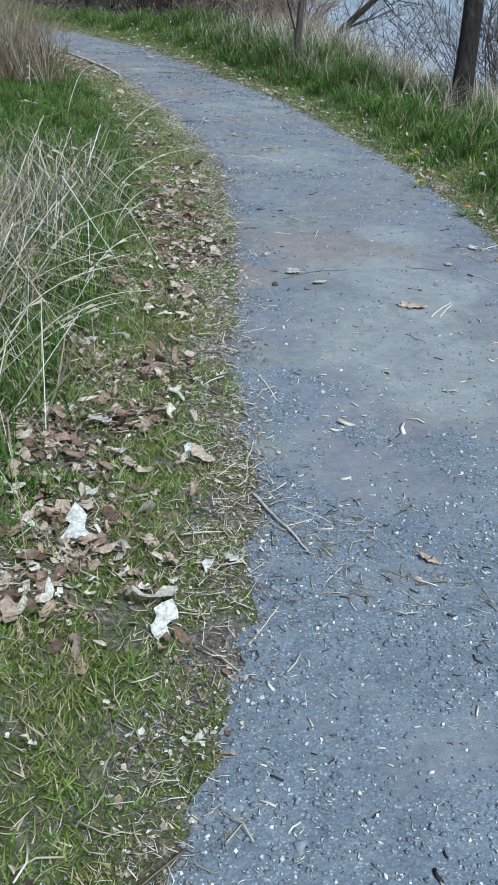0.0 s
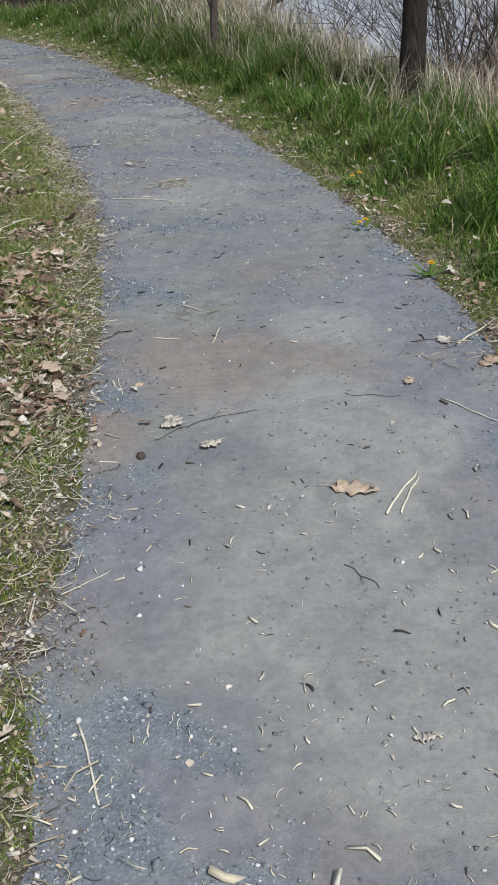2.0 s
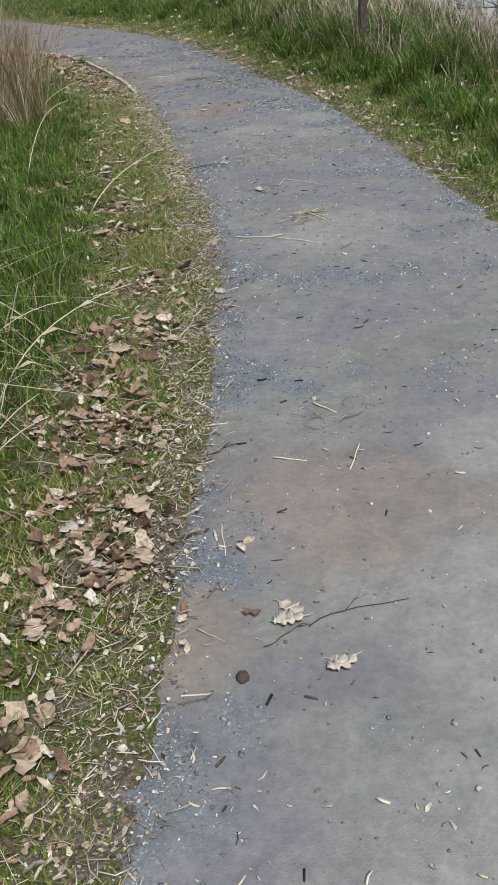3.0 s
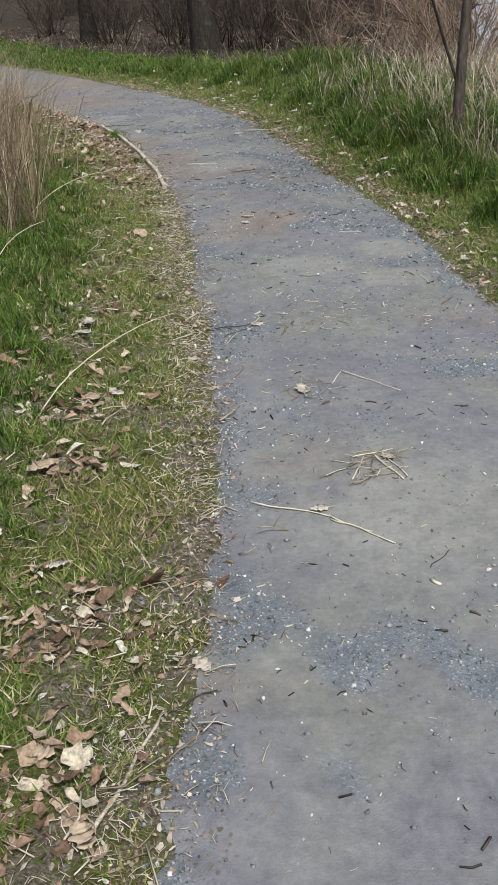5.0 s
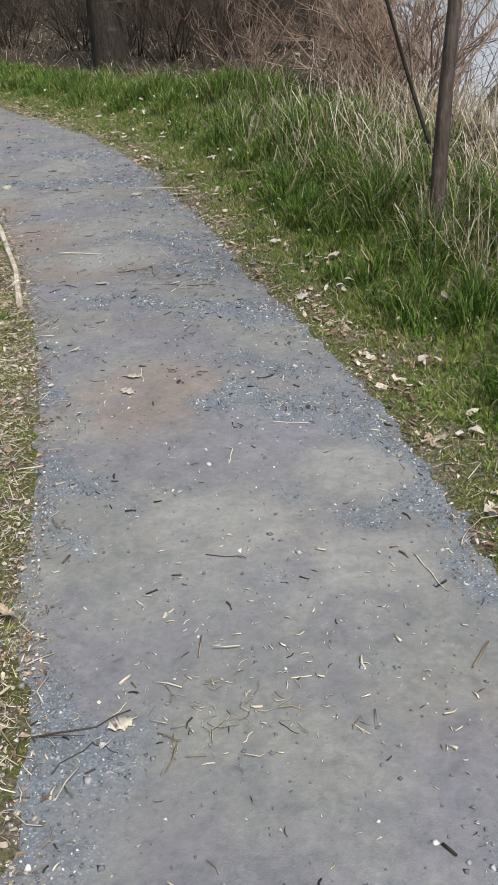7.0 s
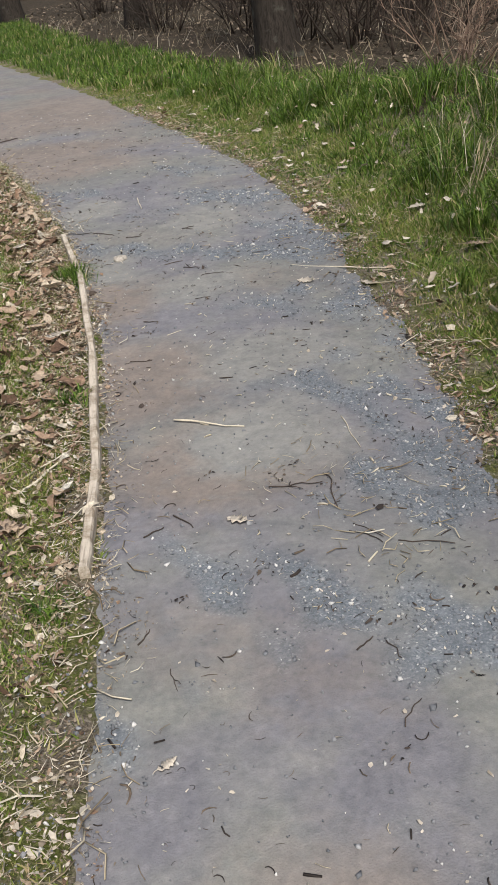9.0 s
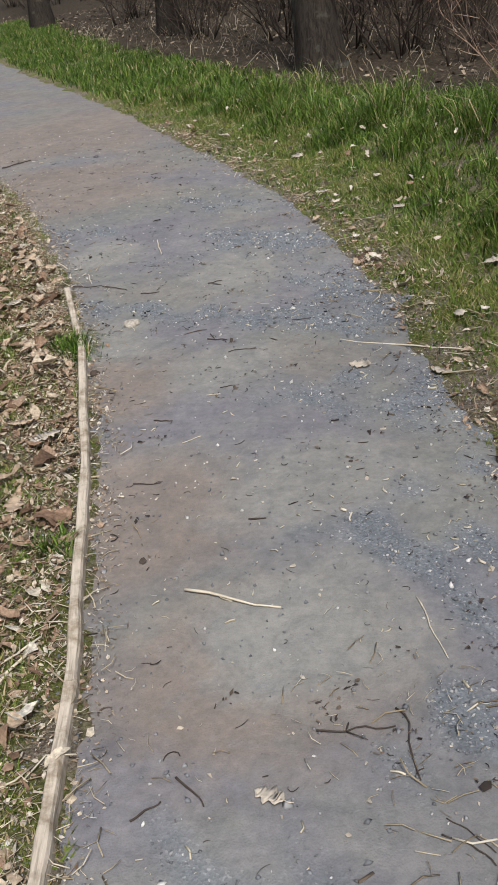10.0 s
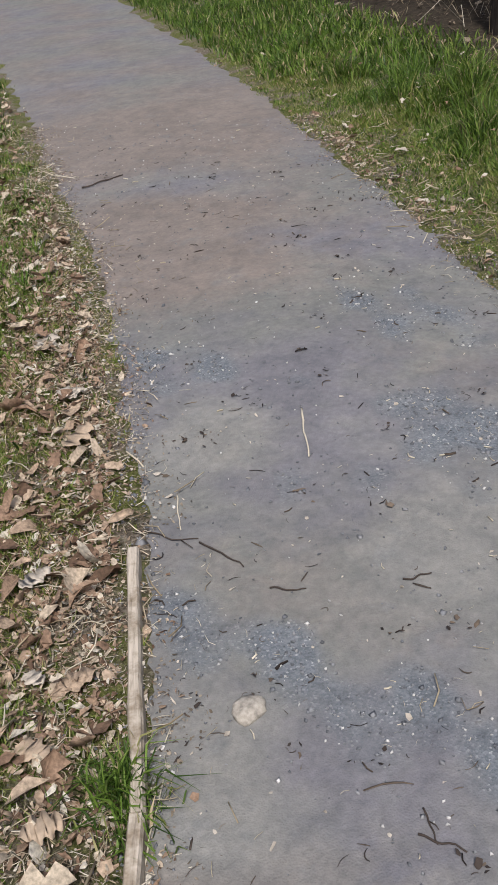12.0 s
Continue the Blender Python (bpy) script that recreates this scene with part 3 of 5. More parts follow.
def fringe(x, y, d):
    return (1 - 0.75 * step01(0.35, 0.6, d + 0.15 * waves(x, y, 0.4, 46)) * step01(5.0, 6.0, y) * step01(12.5, 11.5, y)) * step01(-0.08, 0.10, d + 0.11 * waves(x, y, 0.35, 41)) * step01(1.7, 0.7, d) * (0.25 + 0.75 * step01(-0.6, 0.5, waves(x, y, 0.45, 42))) * (1 - 0.6 * step01(12, 13.5, y) * step01(0.42, 0.18, d + 0.12 * waves(x, y, 0.5, 43))) * (1 - 0.9 * bare(x, y) * (x < right_edge(y)))


vs, ts, n = [], [], 0
for side, count, y0, y1, reach in ((-1, 540000, 0.4, 20.0, 1.4), (1, 300000, 3.5, 22.0, 0.65), (-1, 60000, 20.0, 32.0, 3.0), (-1, 150000, 12.0, 20.0, 1.5)):
    x, y, d = along(count, side, y0, y1, -0.06, reach, fringe)
    v, t = slivers(x, y, ground_height(x, y), rng.uniform(0.014, 0.045, len(x)) * (0.6 + 0.4 * step01(0, 0.3, d)), rng.uniform(0.004, 0.0085, len(x)), 1.5)
    vs.append(v)
    ts.append(t + n)
    n += len(v)
stuff("mossy_turf", fast_mesh("mossy_turf", np.concatenate(vs), np.concatenate(ts), TURF), "low yellow-green mossy turf fringing the gravel", "grass")


# tall dry grass: the clump beside the start, the clump inside the bend, the lake bank
def clump_start(x, y, d):
    return step01(0.62, 1.15, d + 0.2 * waves(x, y, 0.8, 52)) * step01(2.5, 3.3, y) * step01(7.2, 5.2, y) * (0.25 + 0.75 * step01(-0.6, 0.4, waves(x, y, 0.5, 51)))


def clump_bend(x, y, d):
    return step01(0.75, 1.15, d + 0.15 * waves(x, y, 0.7, 59)) * step01(10.4, 11.4, y) * step01(18.0, 15.5, y) * step01(-0.9, 0.3, waves(x, y, 0.6, 51))


def clump_bank(x, y, d):
    return step01(0.75 - 0.25 * step01(11.0, 12.5, y), 1.35 - 0.2 * step01(11.0, 12.5, y), d + 0.25 * waves(x, y, 1.0, 53)) * step01(3.4, 2.6, d) * step01(17.5, 14.5, y) * (0.2 + 0.8 * step01(-0.5, 0.5, waves(x, y, 0.7, 54)))


for label, count, side, y0, y1, d1, weight, h0, h1, lean, dry in (
        ("tall bleached dry grass, bent and tangled, beside the path", 11000, -1, 2.4, 7.4, 3.2, clump_start, 0.25, 0.70, 1.9, STRAW),
        ("tall tan dry grass standing inside the bend", 36000, -1, 10.2, 18.0, 3.6, clump_bend, 0.5, 1.15, 0.9, REED),
        ("pale dry grass mixed with green on the lake bank", 32000, 1, 4.0, 18.5, 3.4, clump_bank, 0.2, 0.5, 1.2, STRAW)):
    x, y, d = along(count, side, y0, y1, 0.3, d1, weight)
    x, y = tufted(x, y, 0.22, 0.5)
    v, t = blades(rng, x, y, ground_height(x, y), rng.uniform(h0, h1, len(x)), rng.uniform(0.003, 0.0065, len(x)), lean, 0.45)
    stuff("tall_dry_grass", fast_mesh("tall_dry_grass", v, t, dry), label, "grass")
x, y, d = along(1500, -1, 2.5, 7.2, 0.5, 2.2, clump_start)
x, y = tufted(x, y, 0.3, 0.6)
v, t = blades(rng, x, y, ground_height(x, y), rng.uniform(0.5, 0.95, len(x)), rng.uniform(0.004, 0.008, len(x)), 1.8, 0.35)
stuff("tall_dry_grass", fast_mesh("tall_dry_grass", v, t, STRAW), "long bleached stalks standing out of the dry grass clump", "grass")
x, y, d = along(26000, -1, 2.5, 7.5, 0.5, 2.0, lambda x, y, d: step01(0.5, 0.85, d) * (0.2 + 0.8 * step01(-0.3, 0.4, waves(x, y, 0.4, 56))) * (1 - bare(x, y)))
v, t = blades(rng, x, y, ground_height(x, y), rng.uniform(0.12, 0.34, len(x)), rng.uniform(0.004, 0.007, len(x)), 1.0)
stuff("verge_grass", fast_mesh("verge_grass", v, t, GREEN), "longer green grass growing among the dry clump", "grass")
x, y, d = along(1000, 1, 17.0, 30.0, 1.4, 4.0, lambda x, y, d: 0.2 + 0.8 * step01(-0.3, 0.6, waves(x, y, 1.0, 55)))
v, t = blades(rng, x, y, ground_height(x, y), rng.uniform(0.10, 0.36, len(x)), rng.uniform(0.004, 0.007, len(x)), 1.6, 0.5)
stuff("tall_dry_grass", fast_mesh("tall_dry_grass", v, t, STRAW), "thin dry stalks at the foot of the wood", "grass")


# ---- leaf litter, straw, chippings ----
def leaf_shape(lobes, length, width, curl, rng, bend=0.3, deep=0.24, fine=4, jag=1.0):
    """A lobed leaf blade round a midrib: corners and triangles."""
    n = fine * lobes + 2
    rim = []
    for k in range(n):
        u = k / (n - 1)
        w = width * math.sin(math.pi * min(1, 0.06 + 0.94 * u)) ** 0.7 * (1 - deep + deep * math.cos(2 * math.pi * lobes * u + 3.14)) * (1 + jag * rng.uniform(-0.5, 0.25))
        rim.append((u * length - length / 2, max(w, 0.0015)))
    v, t = [], []
    for u, w in rim:
        k = (u / length) ** 2 * curl * length * 2
        w2 = w * (1 + jag * rng.uniform(-0.55, 0.35))
        wave = rng.uniform(-0.1, 0.1) * width
        v += [(u, -w, k + w * bend + wave), (u + rng.uniform(-0.06, 0.06) * length, rng.uniform(-0.12, 0.12) * w, k), (u, w2, k + w2 * bend - wave)]
    for i in range(n - 1):
        a, b = 3 * i, 3 * i + 3
        t += [(a, a + 1, b + 1), (a, b + 1, b), (a + 1, a + 2, b + 2), (a + 1, b + 2, b + 1)]
    return np.array(v, dtype=float), np.array(t)


def turned(rng, n, tilt):
    a, b, c = rng.uniform(0, 6.283, n), rng.normal(0, tilt, n), rng.normal(0, tilt, n)
    ca, sa, cb, sb, cc, sc = np.cos(a), np.sin(a), np.cos(b), np.sin(b), np.cos(c), np.sin(c)
    return np.stack([ca * cb, ca * sb * sc - sa * cc, ca * sb * cc + sa * sc, sa * cb, sa * sb * sc + ca * cc, sa * sb * cc - ca * sc, -sb, cb * sc, cb * cc], -1).reshape(n, 3, 3)


def strew(rng, shapes, x, y, z, size, tilt):
    """Many copies of the shapes, turned and scaled at random, as one mesh."""
    vs, ts, base = [], [], 0
    pick = rng.randint(0, len(shapes), len(x))
    for s, (v, t) in enumerate(shapes):
        j = np.nonzero(pick == s)[0]
        if not len(j):
            continue
        m = turned(rng, len(j), tilt)
        w = np.einsum("nij,kj->nki", m, v) * size[j][:, None, None] + np.stack([x[j], y[j], z[j]], -1)[:, None, :]
        vs.append(w.reshape(-1, 3))
        ts.append((t[None] + base + np.arange(len(j))[:, None, None] * len(v)).reshape(-1, 3))
        base += len(j) * len(v)
    return np.concatenate(vs), np.concatenate(ts)


shape_rng = random.Random(12)
LEAF_SHAPES = [leaf_shape((1, 2, 2)[k % 3], 1.0, 0.26 + 0.06 * (k % 4), shape_rng.uniform(-0.5, 0.7), shape_rng, shape_rng.uniform(-0.3, 0.9), 0.3, 3 if k % 5 == 0 else 2) for k in range(18)]


def flake_shape(length, width):
    """A torn leaf flake: five uneven corners round a raised middle."""
    v = [(0.0, 0.0, 0.10)]
    for k in range(5):
        a, r = 1.2566 * k + shape_rng.uniform(-0.4, 0.4), shape_rng.uniform(0.55, 1.1)
        v.append((math.cos(a) * length * r / 2, math.sin(a) * width * r / 2, shape_rng.uniform(-0.08, 0.12)))
    return np.array(v), np.array([(0, k + 1, (k + 1) % 5 + 1) for k in range(5)])


FLAKE_SHAPES = [flake_shape(1.0, w) for w in (0.3, 0.45, 0.6, 0.75, 0.4, 0.55, 0.25, 0.2)]


def straw_shape(bend, thick):
    v = []
    for u, s in ((-0.5, 0), (0.05, bend), (0.5, -bend * 0.5)):
        for k in range(3):
            a = 2.0944 * k
            v.append((u, s + math.cos(a) * 0.5 * thick, math.sin(a) * 0.5 * thick))
    t = []
    for i in (0, 3):
        for k in range(3):
            a, b = i + k, i + (k + 1) % 3
            t += [(a, b, b + 3), (a, b + 3, a + 3)]
    t += [(2, 1, 0), (6, 7, 8)]
    return np.array(v), np.array(t)


STRAW_SHAPES = [straw_shape(b, 0.052) for b in (-0.12, -0.05, 0.0, 0.04, 0.1, 0.2)]


def curl_shape(turn, thick):
    """A short curled scrap: a thin bent rod of uneven thickness."""
    v, t, p, a = [], [], [-0.4, 0.0], -turn / 2
    for i in range(6):
        w = thick * (0.35 + 0.65 * math.sin(math.pi * (i + 0.7) / 6.4)) * shape_rng.uniform(0.7, 1.2)
        for k in range(3):
            b = 2.0944 * k + 0.5
            v.append((p[0] - math.sin(a) * math.cos(b) * w / 2, p[1] + math.cos(a) * math.cos(b) * w / 2, math.sin(b) * w / 2 + 0.02 * shape_rng.uniform(0, 1)))
        p = [p[0] + math.cos(a) * 0.17, p[1] + math.sin(a) * 0.17]
        a += turn / 5 + shape_rng.uniform(-0.25, 0.25)
    for i in range(0, 15, 3):
        for k in range(3):
            q, r = i + k, i + (k + 1) % 3
            t += [(q, r, r + 3), (q, r + 3, q + 3)]
    t += [(2, 1, 0), (15, 16, 17)]
    return np.array(v), np.array(t)


CHIP_SHAPES = [straw_shape(b, w) for b, w in ((-0.1, 0.14), (0.0, 0.2), (0.08, 0.26), (0.15, 0.16))]


def stone_shape(rng):
    v = np.array([(1, 0, 0), (0, 1, 0), (-1, 0, 0), (0, -1, 0), (0, 0, 0.75), (0, 0, -0.6)], dtype=float)
    v = v * np.array([[rng.uniform(0.6, 1.1)] for _ in range(6)]) * 0.5 + np.array([[rng.uniform(-0.12, 0.12) for _ in range(3)] for _ in range(6)])
    return v, np.array([(0, 1, 4), (1, 2, 4), (2, 3, 4), (3, 0, 4), (1, 0, 5), (2, 1, 5), (3, 2, 5), (0, 3, 5)])


STONE_SHAPES = [stone_shape(shape_rng) for _ in range(8)]


def leafy(x, y, d):
    p = step01(-0.15, 0.6, -patch(x, y))
    late = step01(11.8, 13.0, y)
    near = step01(0.65, 0.30, d + 0.15 * waves(x, y, 0.6, 39)) * (0.35 + 0.65 * step01(12.9, 13.7, y))
    spots = step01(0.1, 0.8, waves(x, y, 0.32, 40) + 0.4 * waves(x, y, 0.9, 44))
    band = step01(0.0, 0.25, d) * step01(1.3, 0.7, d)
    mid = 1 - 0.78 * step01(5.8, 7.2, y)
    return np.clip(0.62 * band * mid * p * (1 - late) + step01(0.0, 0.15, d) * (0.28 * near + 0.12 * spots * step01(2.2, 1.6, d)) * late + 0.025, 0, 1)


x, y, d = along(64000, -1, 0.6, 21.0, -0.03, 2.2, leafy)
v, t = strew(rng, LEAF_SHAPES, x, y, surface(x, y) + rng.uniform(0.006, 0.04, len(x)), 0.012 + rng.gamma(1.4, 0.0165, len(x)), 0.45)
stuff("leaf_litter", fast_mesh("leaf_litter", v, t, LEAF), "dry brown and bleached fallen leaves matted on the inner verge", "leaf litter")
x, y, d = along(1800, 1, 3.5, 22.0, -0.05, 1.4, lambda x, y, d: 0.2 + 0.8 * step01(0.4, 0.05, np.abs(d)))
v, t = strew(rng, LEAF_SHAPES, x, y, surface(x, y) + rng.uniform(0.006, 0.03, len(x)) + 0.08 * step01(0.1, 0.7, d), rng.uniform(0.02, 0.055, len(x)), 0.4)
stuff("leaf_litter", fast_mesh("leaf_litter", v, t, LEAF), "scattered pale fallen leaves along the grass edge", "leaf litter")
x, y, d = along(2600, 1, 4.0, 21.0, 0.0, 1.3, lambda x, y, d: 0.06 + 0.5 * step01(0.3, 1.1, waves(x, y, 0.4, 49)) * step01(1.2, 0.4, d))
v, t = strew(rng, LEAF_SHAPES, x, y, ground_height(x, y) + rng.uniform(0.03, 0.07, len(x)) * step01(0.05, 0.4, d) + 0.012, rng.uniform(0.03, 0.075, len(x)), 0.35)
stuff("leaf_litter", fast_mesh("leaf_litter", v, t, PALE_LEAF), "small bleached dead leaves caught in the green verge", "leaf litter")
x, y, d = along(420, -1, 12.6, 18.5, 0.04, 1.0, lambda x, y, d: step01(1.0, 0.4, d) * (0.3 + 0.7 * step01(-0.3, 0.6, waves(x, y, 0.5, 57))))
v, t = strew(rng, LEAF_SHAPES, x, y, surface(x, y) + rng.uniform(0.02, 0.04, len(x)), rng.uniform(0.055, 0.11, len(x)), 0.25)
stuff("leaf_litter", fast_mesh("leaf_litter", v, t, LEAF), "large dry oak leaves lying on the litter behind the edging", "leaf litter")
x, y, d = along(15000, 1, 4.0, 20.0, -0.12, 0.20, lambda x, y, d: step01(-0.10, 0.0, d) * step01(0.2, 0.06, d) * step01(-0.3, 0.7, waves(x, y, 0.6, 58)))
v, t = strew(rng, FLAKE_SHAPES + STRAW_SHAPES, x, y, surface(x, y) + rng.uniform(0.003, 0.016, len(x)), rng.gamma(1.8, 0.010, len(x)) + 0.012, 0.3)
stuff("leaf_crumbs", fast_mesh("leaf_crumbs", v, t, LEAF), "pale crumbled leaves and straw along the grass edge", "leaf litter")
x, y, d = along(15000, -1, 1.5, 19.0, -0.16, 0.22, lambda x, y, d: step01(-0.16, 0.0, d) * step01(0.22, 0.06, d) * (0.15 + 0.85 * step01(-0.2, 0.6, waves(x, y, 0.5, 60))))
v, t = strew(rng, FLAKE_SHAPES, x, y, surface(x, y) + rng.uniform(0.002, 0.012, len(x)), rng.gamma(1.8, 0.005, len(x)) + 0.006, 0.35)
stuff("leaf_crumbs", fast_mesh("leaf_crumbs", v, t, PALE_LEAF), "bleached leaf flakes gathered at the gravel margin", "leaf litter")
for hx, hy, r in PILES:
    n = int(2000 * r * r) + 10
    x, y = hx + rng.normal(0, r * 0.85, n), hy + rng.normal(0, r * 0.95, n)
    v, t = strew(rng, LEAF_SHAPES, x, y, surface(x, y) + rng.uniform(0.006, 0.03, n), rng.uniform(0.03, 0.085, n), 0.3)
    k = n * 5
    x, y = hx + rng.normal(0, r * 0.9, k), hy + rng.normal(0, r * 0.95, k)
    w, u = strew(rng, FLAKE_SHAPES + STRAW_SHAPES[:3], x, y, surface(x, y) + rng.uniform(0.003, 0.02, k), rng.gamma(2.0, 0.009, k) + 0.012, 0.4)
    tagged(new("leaf_drift", fast_mesh("leaf_drift", np.concatenate([v, w]), np.concatenate([t, u + len(v)]), LEAF)), "drift of large dry dead leaves and straw in the grass", "leaf litter", "leaf drifts", "stuff")
x, y, d = along(6000, 1, 18.0, 36.0, 1.3, 6.0, lambda x, y, d: np.full_like(x, 0.8))
v, t = strew(rng, FLAKE_SHAPES, x, y, ground_height(x, y) + rng.uniform(0.004, 0.03, len(x)), rng.uniform(0.045, 0.10, len(x)), 0.35)
stuff("wood_litter", fast_mesh("wood_litter", v, t, DAMP_LEAF), "dark damp leaf litter on the floor of the wood", "leaf litter")


def strawy(x, y, d):
    return np.clip(step01(-0.22, 0.06, d) * step01(1.3, 0.35, d) * (0.35 + 0.65 * step01(-0.4, 0.5, waves(x, y, 0.5, 62))) + 0.06, 0, 1)


vs, ts, n = [], [], 0
for side, count, reach in ((-1, 36000, 1.3), (1, 9000, 0.45)):
    x, y, d = along(count, side, 0.6, 20.0, -0.25, reach, strawy)
    v, t = strew(rng, STRAW_SHAPES, x, y, surface(x, y) + rng.uniform(0.004, 0.028, len(x)), rng.gamma(1.6, 0.016, len(x)) + 0.010, 0.25)
    vs.append(v)
    ts.append(t + n)
    n += len(v)
stuff("straw_litter", fast_mesh("straw_litter", np.concatenate(vs), np.concatenate(ts), STRAW), "broken pale straw and grass stalks strewn on the verges", "straw")


x, y, d = along(13000, -1, 1.0, 19.0, -0.12, 0.26, lambda x, y, d: step01(-0.12, 0.02, d) * step01(0.26, 0.10, d) * (0.25 + 0.75 * step01(-0.2, 0.6, waves(x, y, 0.6, 67))))
v, t = strew(rng, STRAW_SHAPES, x, y, surface(x, y) + rng.uniform(0.006, 0.022, len(x)), rng.gamma(1.6, 0.011, len(x)) + 0.011, 0.25)
stuff("straw_litter", fast_mesh("straw_litter", v, t, PALE_STRAW), "bleached straw gathered along the edge of the gravel", "straw")


def on_path(x, y):
    e = np.maximum(off_left(x, y), off_right(x, y))
    return (e < 0.0) * (0.05 + 0.95 * loose_gravel(x, y))


def path_scatter(count):
    y = rng.uniform(0.7, 20.0, count)
    x = left_edge(y) + rng.uniform(0, 1, count) * (right_edge(y) - left_edge(y))
    keep = rng.uniform(0, 1, count) < on_path(x, y)
    return x[keep], y[keep]


x, y = path_scatter(12000)
v, t = strew(rng, CHIP_SHAPES + STRAW_SHAPES[:2], x, y, path_height(x, y) + 0.003, np.minimum(rng.gamma(1.4, 0.006, len(x)) + 0.006, 0.035), 0.15)
stuff("straw_litter", fast_mesh("straw_litter", v, t, PALE_STRAW), "bits of pale straw blown over the gravel", "straw")
x, y = path_scatter(130000)
v, t = strew(rng, STONE_SHAPES, x, y, path_height(x, y) + 0.0012, rng.gamma(2.2, 0.0026, len(x)) + 0.004, 0.6)
vs, ts = [v], [t]
for side, count in ((-1, 13000), (1, 8000)):
    x, y, d = along(count, side, 0.7, 20.0, -0.1, 0.3, lambda x, y, d: step01(0.3, -0.02, d))
    v, t = strew(rng, STONE_SHAPES, x, y, surface(x, y) + 0.0015, rng.gamma(2.2, 0.0026, len(x)) + 0.004, 0.6)
    ts.append(t + sum(len(q) for q in vs))
    vs.append(v)
stuff("loose_chippings", fast_mesh("loose_chippings", np.concatenate(vs), np.concatenate(ts), STONE), "fine loose grey and white stone chippings on the path", "gravel")
vs, ts, n = [], [], 0
for side, count in ((-1, 13000), (1, 6000)):
    x, y, d = along(count, side, 0.7, 20.0, -0.16, 0.24, lambda x, y, d: step01(-0.16, 0.0, d) * step01(0.24, 0.06, d) * (0.3 + 0.7 * step01(-0.4, 0.5, waves(x, y, 0.5, 64))))
    v, t = strew(rng, FLAKE_SHAPES, x, y, surface(x, y) + rng.uniform(0.002, 0.012, len(x)), rng.gamma(1.6, 0.006, len(x)) + 0.006, 0.5)
    vs.append(v)
    ts.append(t + n)
    n += len(v)
x, y, d = along(56000, -1, 12.0, 18.5, 0.02, 1.1, lambda x, y, d: step01(0.7, 0.3, d + 0.15 * waves(x, y, 0.6, 39)) * (0.35 + 0.65 * step01(12.9, 13.7, y)))
v, t = strew(rng, FLAKE_SHAPES * 2 + STRAW_SHAPES[:3], x, y, surface(x, y) + rng.uniform(0.002, 0.02, len(x)), rng.gamma(2.0, 0.008, len(x)) + 0.008, 0.5)
vs.append(v)
ts.append(t + n)
n += len(v)
for side, count in ((-1, 15000), (1, 9000)):
    x, y, d = along(count, side, 0.7, 20.0, -0.13, 0.14, lambda x, y, d: step01(-0.13, 0.02, d + 0.05 * waves(x, y, 0.3, 65)) * step01(0.14, 0.06, d))
    v, t = strew(rng, FLAKE_SHAPES, x, y, surface(x, y) + rng.uniform(0.001, 0.008, len(x)), rng.gamma(1.6, 0.004, len(x)) + 0.006, 0.4)
    vs.append(v)
    ts.append(t + n)
    n += len(v)
stuff("leaf_crumbs", fast_mesh("leaf_crumbs", np.concatenate(vs), np.concatenate(ts), LEAF), "crumbled dry leaves along the edges of the gravel", "leaf litter")
vs, ts, n = [], [], 0
for side, count in ((-1, 26000), (1, 16000)):
    x, y, d = along(count, side, 0.7, 20.0, -0.20, 0.06, lambda x, y, d: step01(-0.20, 0.0, d + 0.07 * waves(x, y, 0.35, 66)) ** 1.5)
    v, t = strew(rng, FLAKE_SHAPES, x, y, surface(x, y) + rng.uniform(0.001, 0.005, len(x)), rng.gamma(1.6, 0.0035, len(x)) + 0.005, 0.35)
    vs.append(v)
    ts.append(t + n)
    n += len(v)
stuff("soil_crumbs", fast_mesh("soil_crumbs", np.concatenate(vs), np.concatenate(ts), CRUMB), "fine brown soil and leaf crumbs worn over the gravel edge", "soil")
x, y = path_scatter(4200)
v, t = strew(rng, CHIP_SHAPES + STRAW_SHAPES[:2], x, y, path_height(x, y) + 0.003, np.minimum(rng.gamma(1.6, 0.007, len(x)) + 0.008, 0.035), 0.15)
stuff("bark_scraps", fast_mesh("bark_scraps", v, t, MULCH), "small dark scraps of bark, leaf and twig on the gravel", "debris")

for hx, hy, count, size in ((0.18, 2.48, 46, 0.10), (0.30, 2.22, 40, 0.12), (0.55, 2.14, 26, 0.14), (-0.02, 2.62, 30, 0.08), (0.17, 8.17, 40, 0.07), (-0.12, 8.78, 26, 0.07), (0.32, 5.95, 16, 0.08), (1.25, 5.35, 26, 0.12), (-1.05, 13.05, 40, 0.14), (-0.75, 12.75, 30, 0.12), (-0.2, 9.6, 40, 0.14), (-1.75, 15.4, 30, 0.2)):
    count = int(count * 1.7)
    x, y = hx + rng.normal(0, size, count), hy + rng.normal(0, size * 0.8, count)
    v, t = strew(rng, STRAW_SHAPES, x, y, surface(x, y) + rng.uniform(0.003, 0.014, count), np.minimum(rng.gamma(2.0, 0.013, count) + 0.012, 0.09), 0.2)
    tagged(new("straw_heap", fast_mesh("straw_heap", v, t, STRAW)), "small scatter of broken straw on the gravel", "straw", "straw heaps", "stuff")

y = rng.uniform(11.5, 19.5, 560)
x = left_edge(y) + rng.uniform(0.05, 0.98, 560) * (right_edge(y) - left_edge(y))
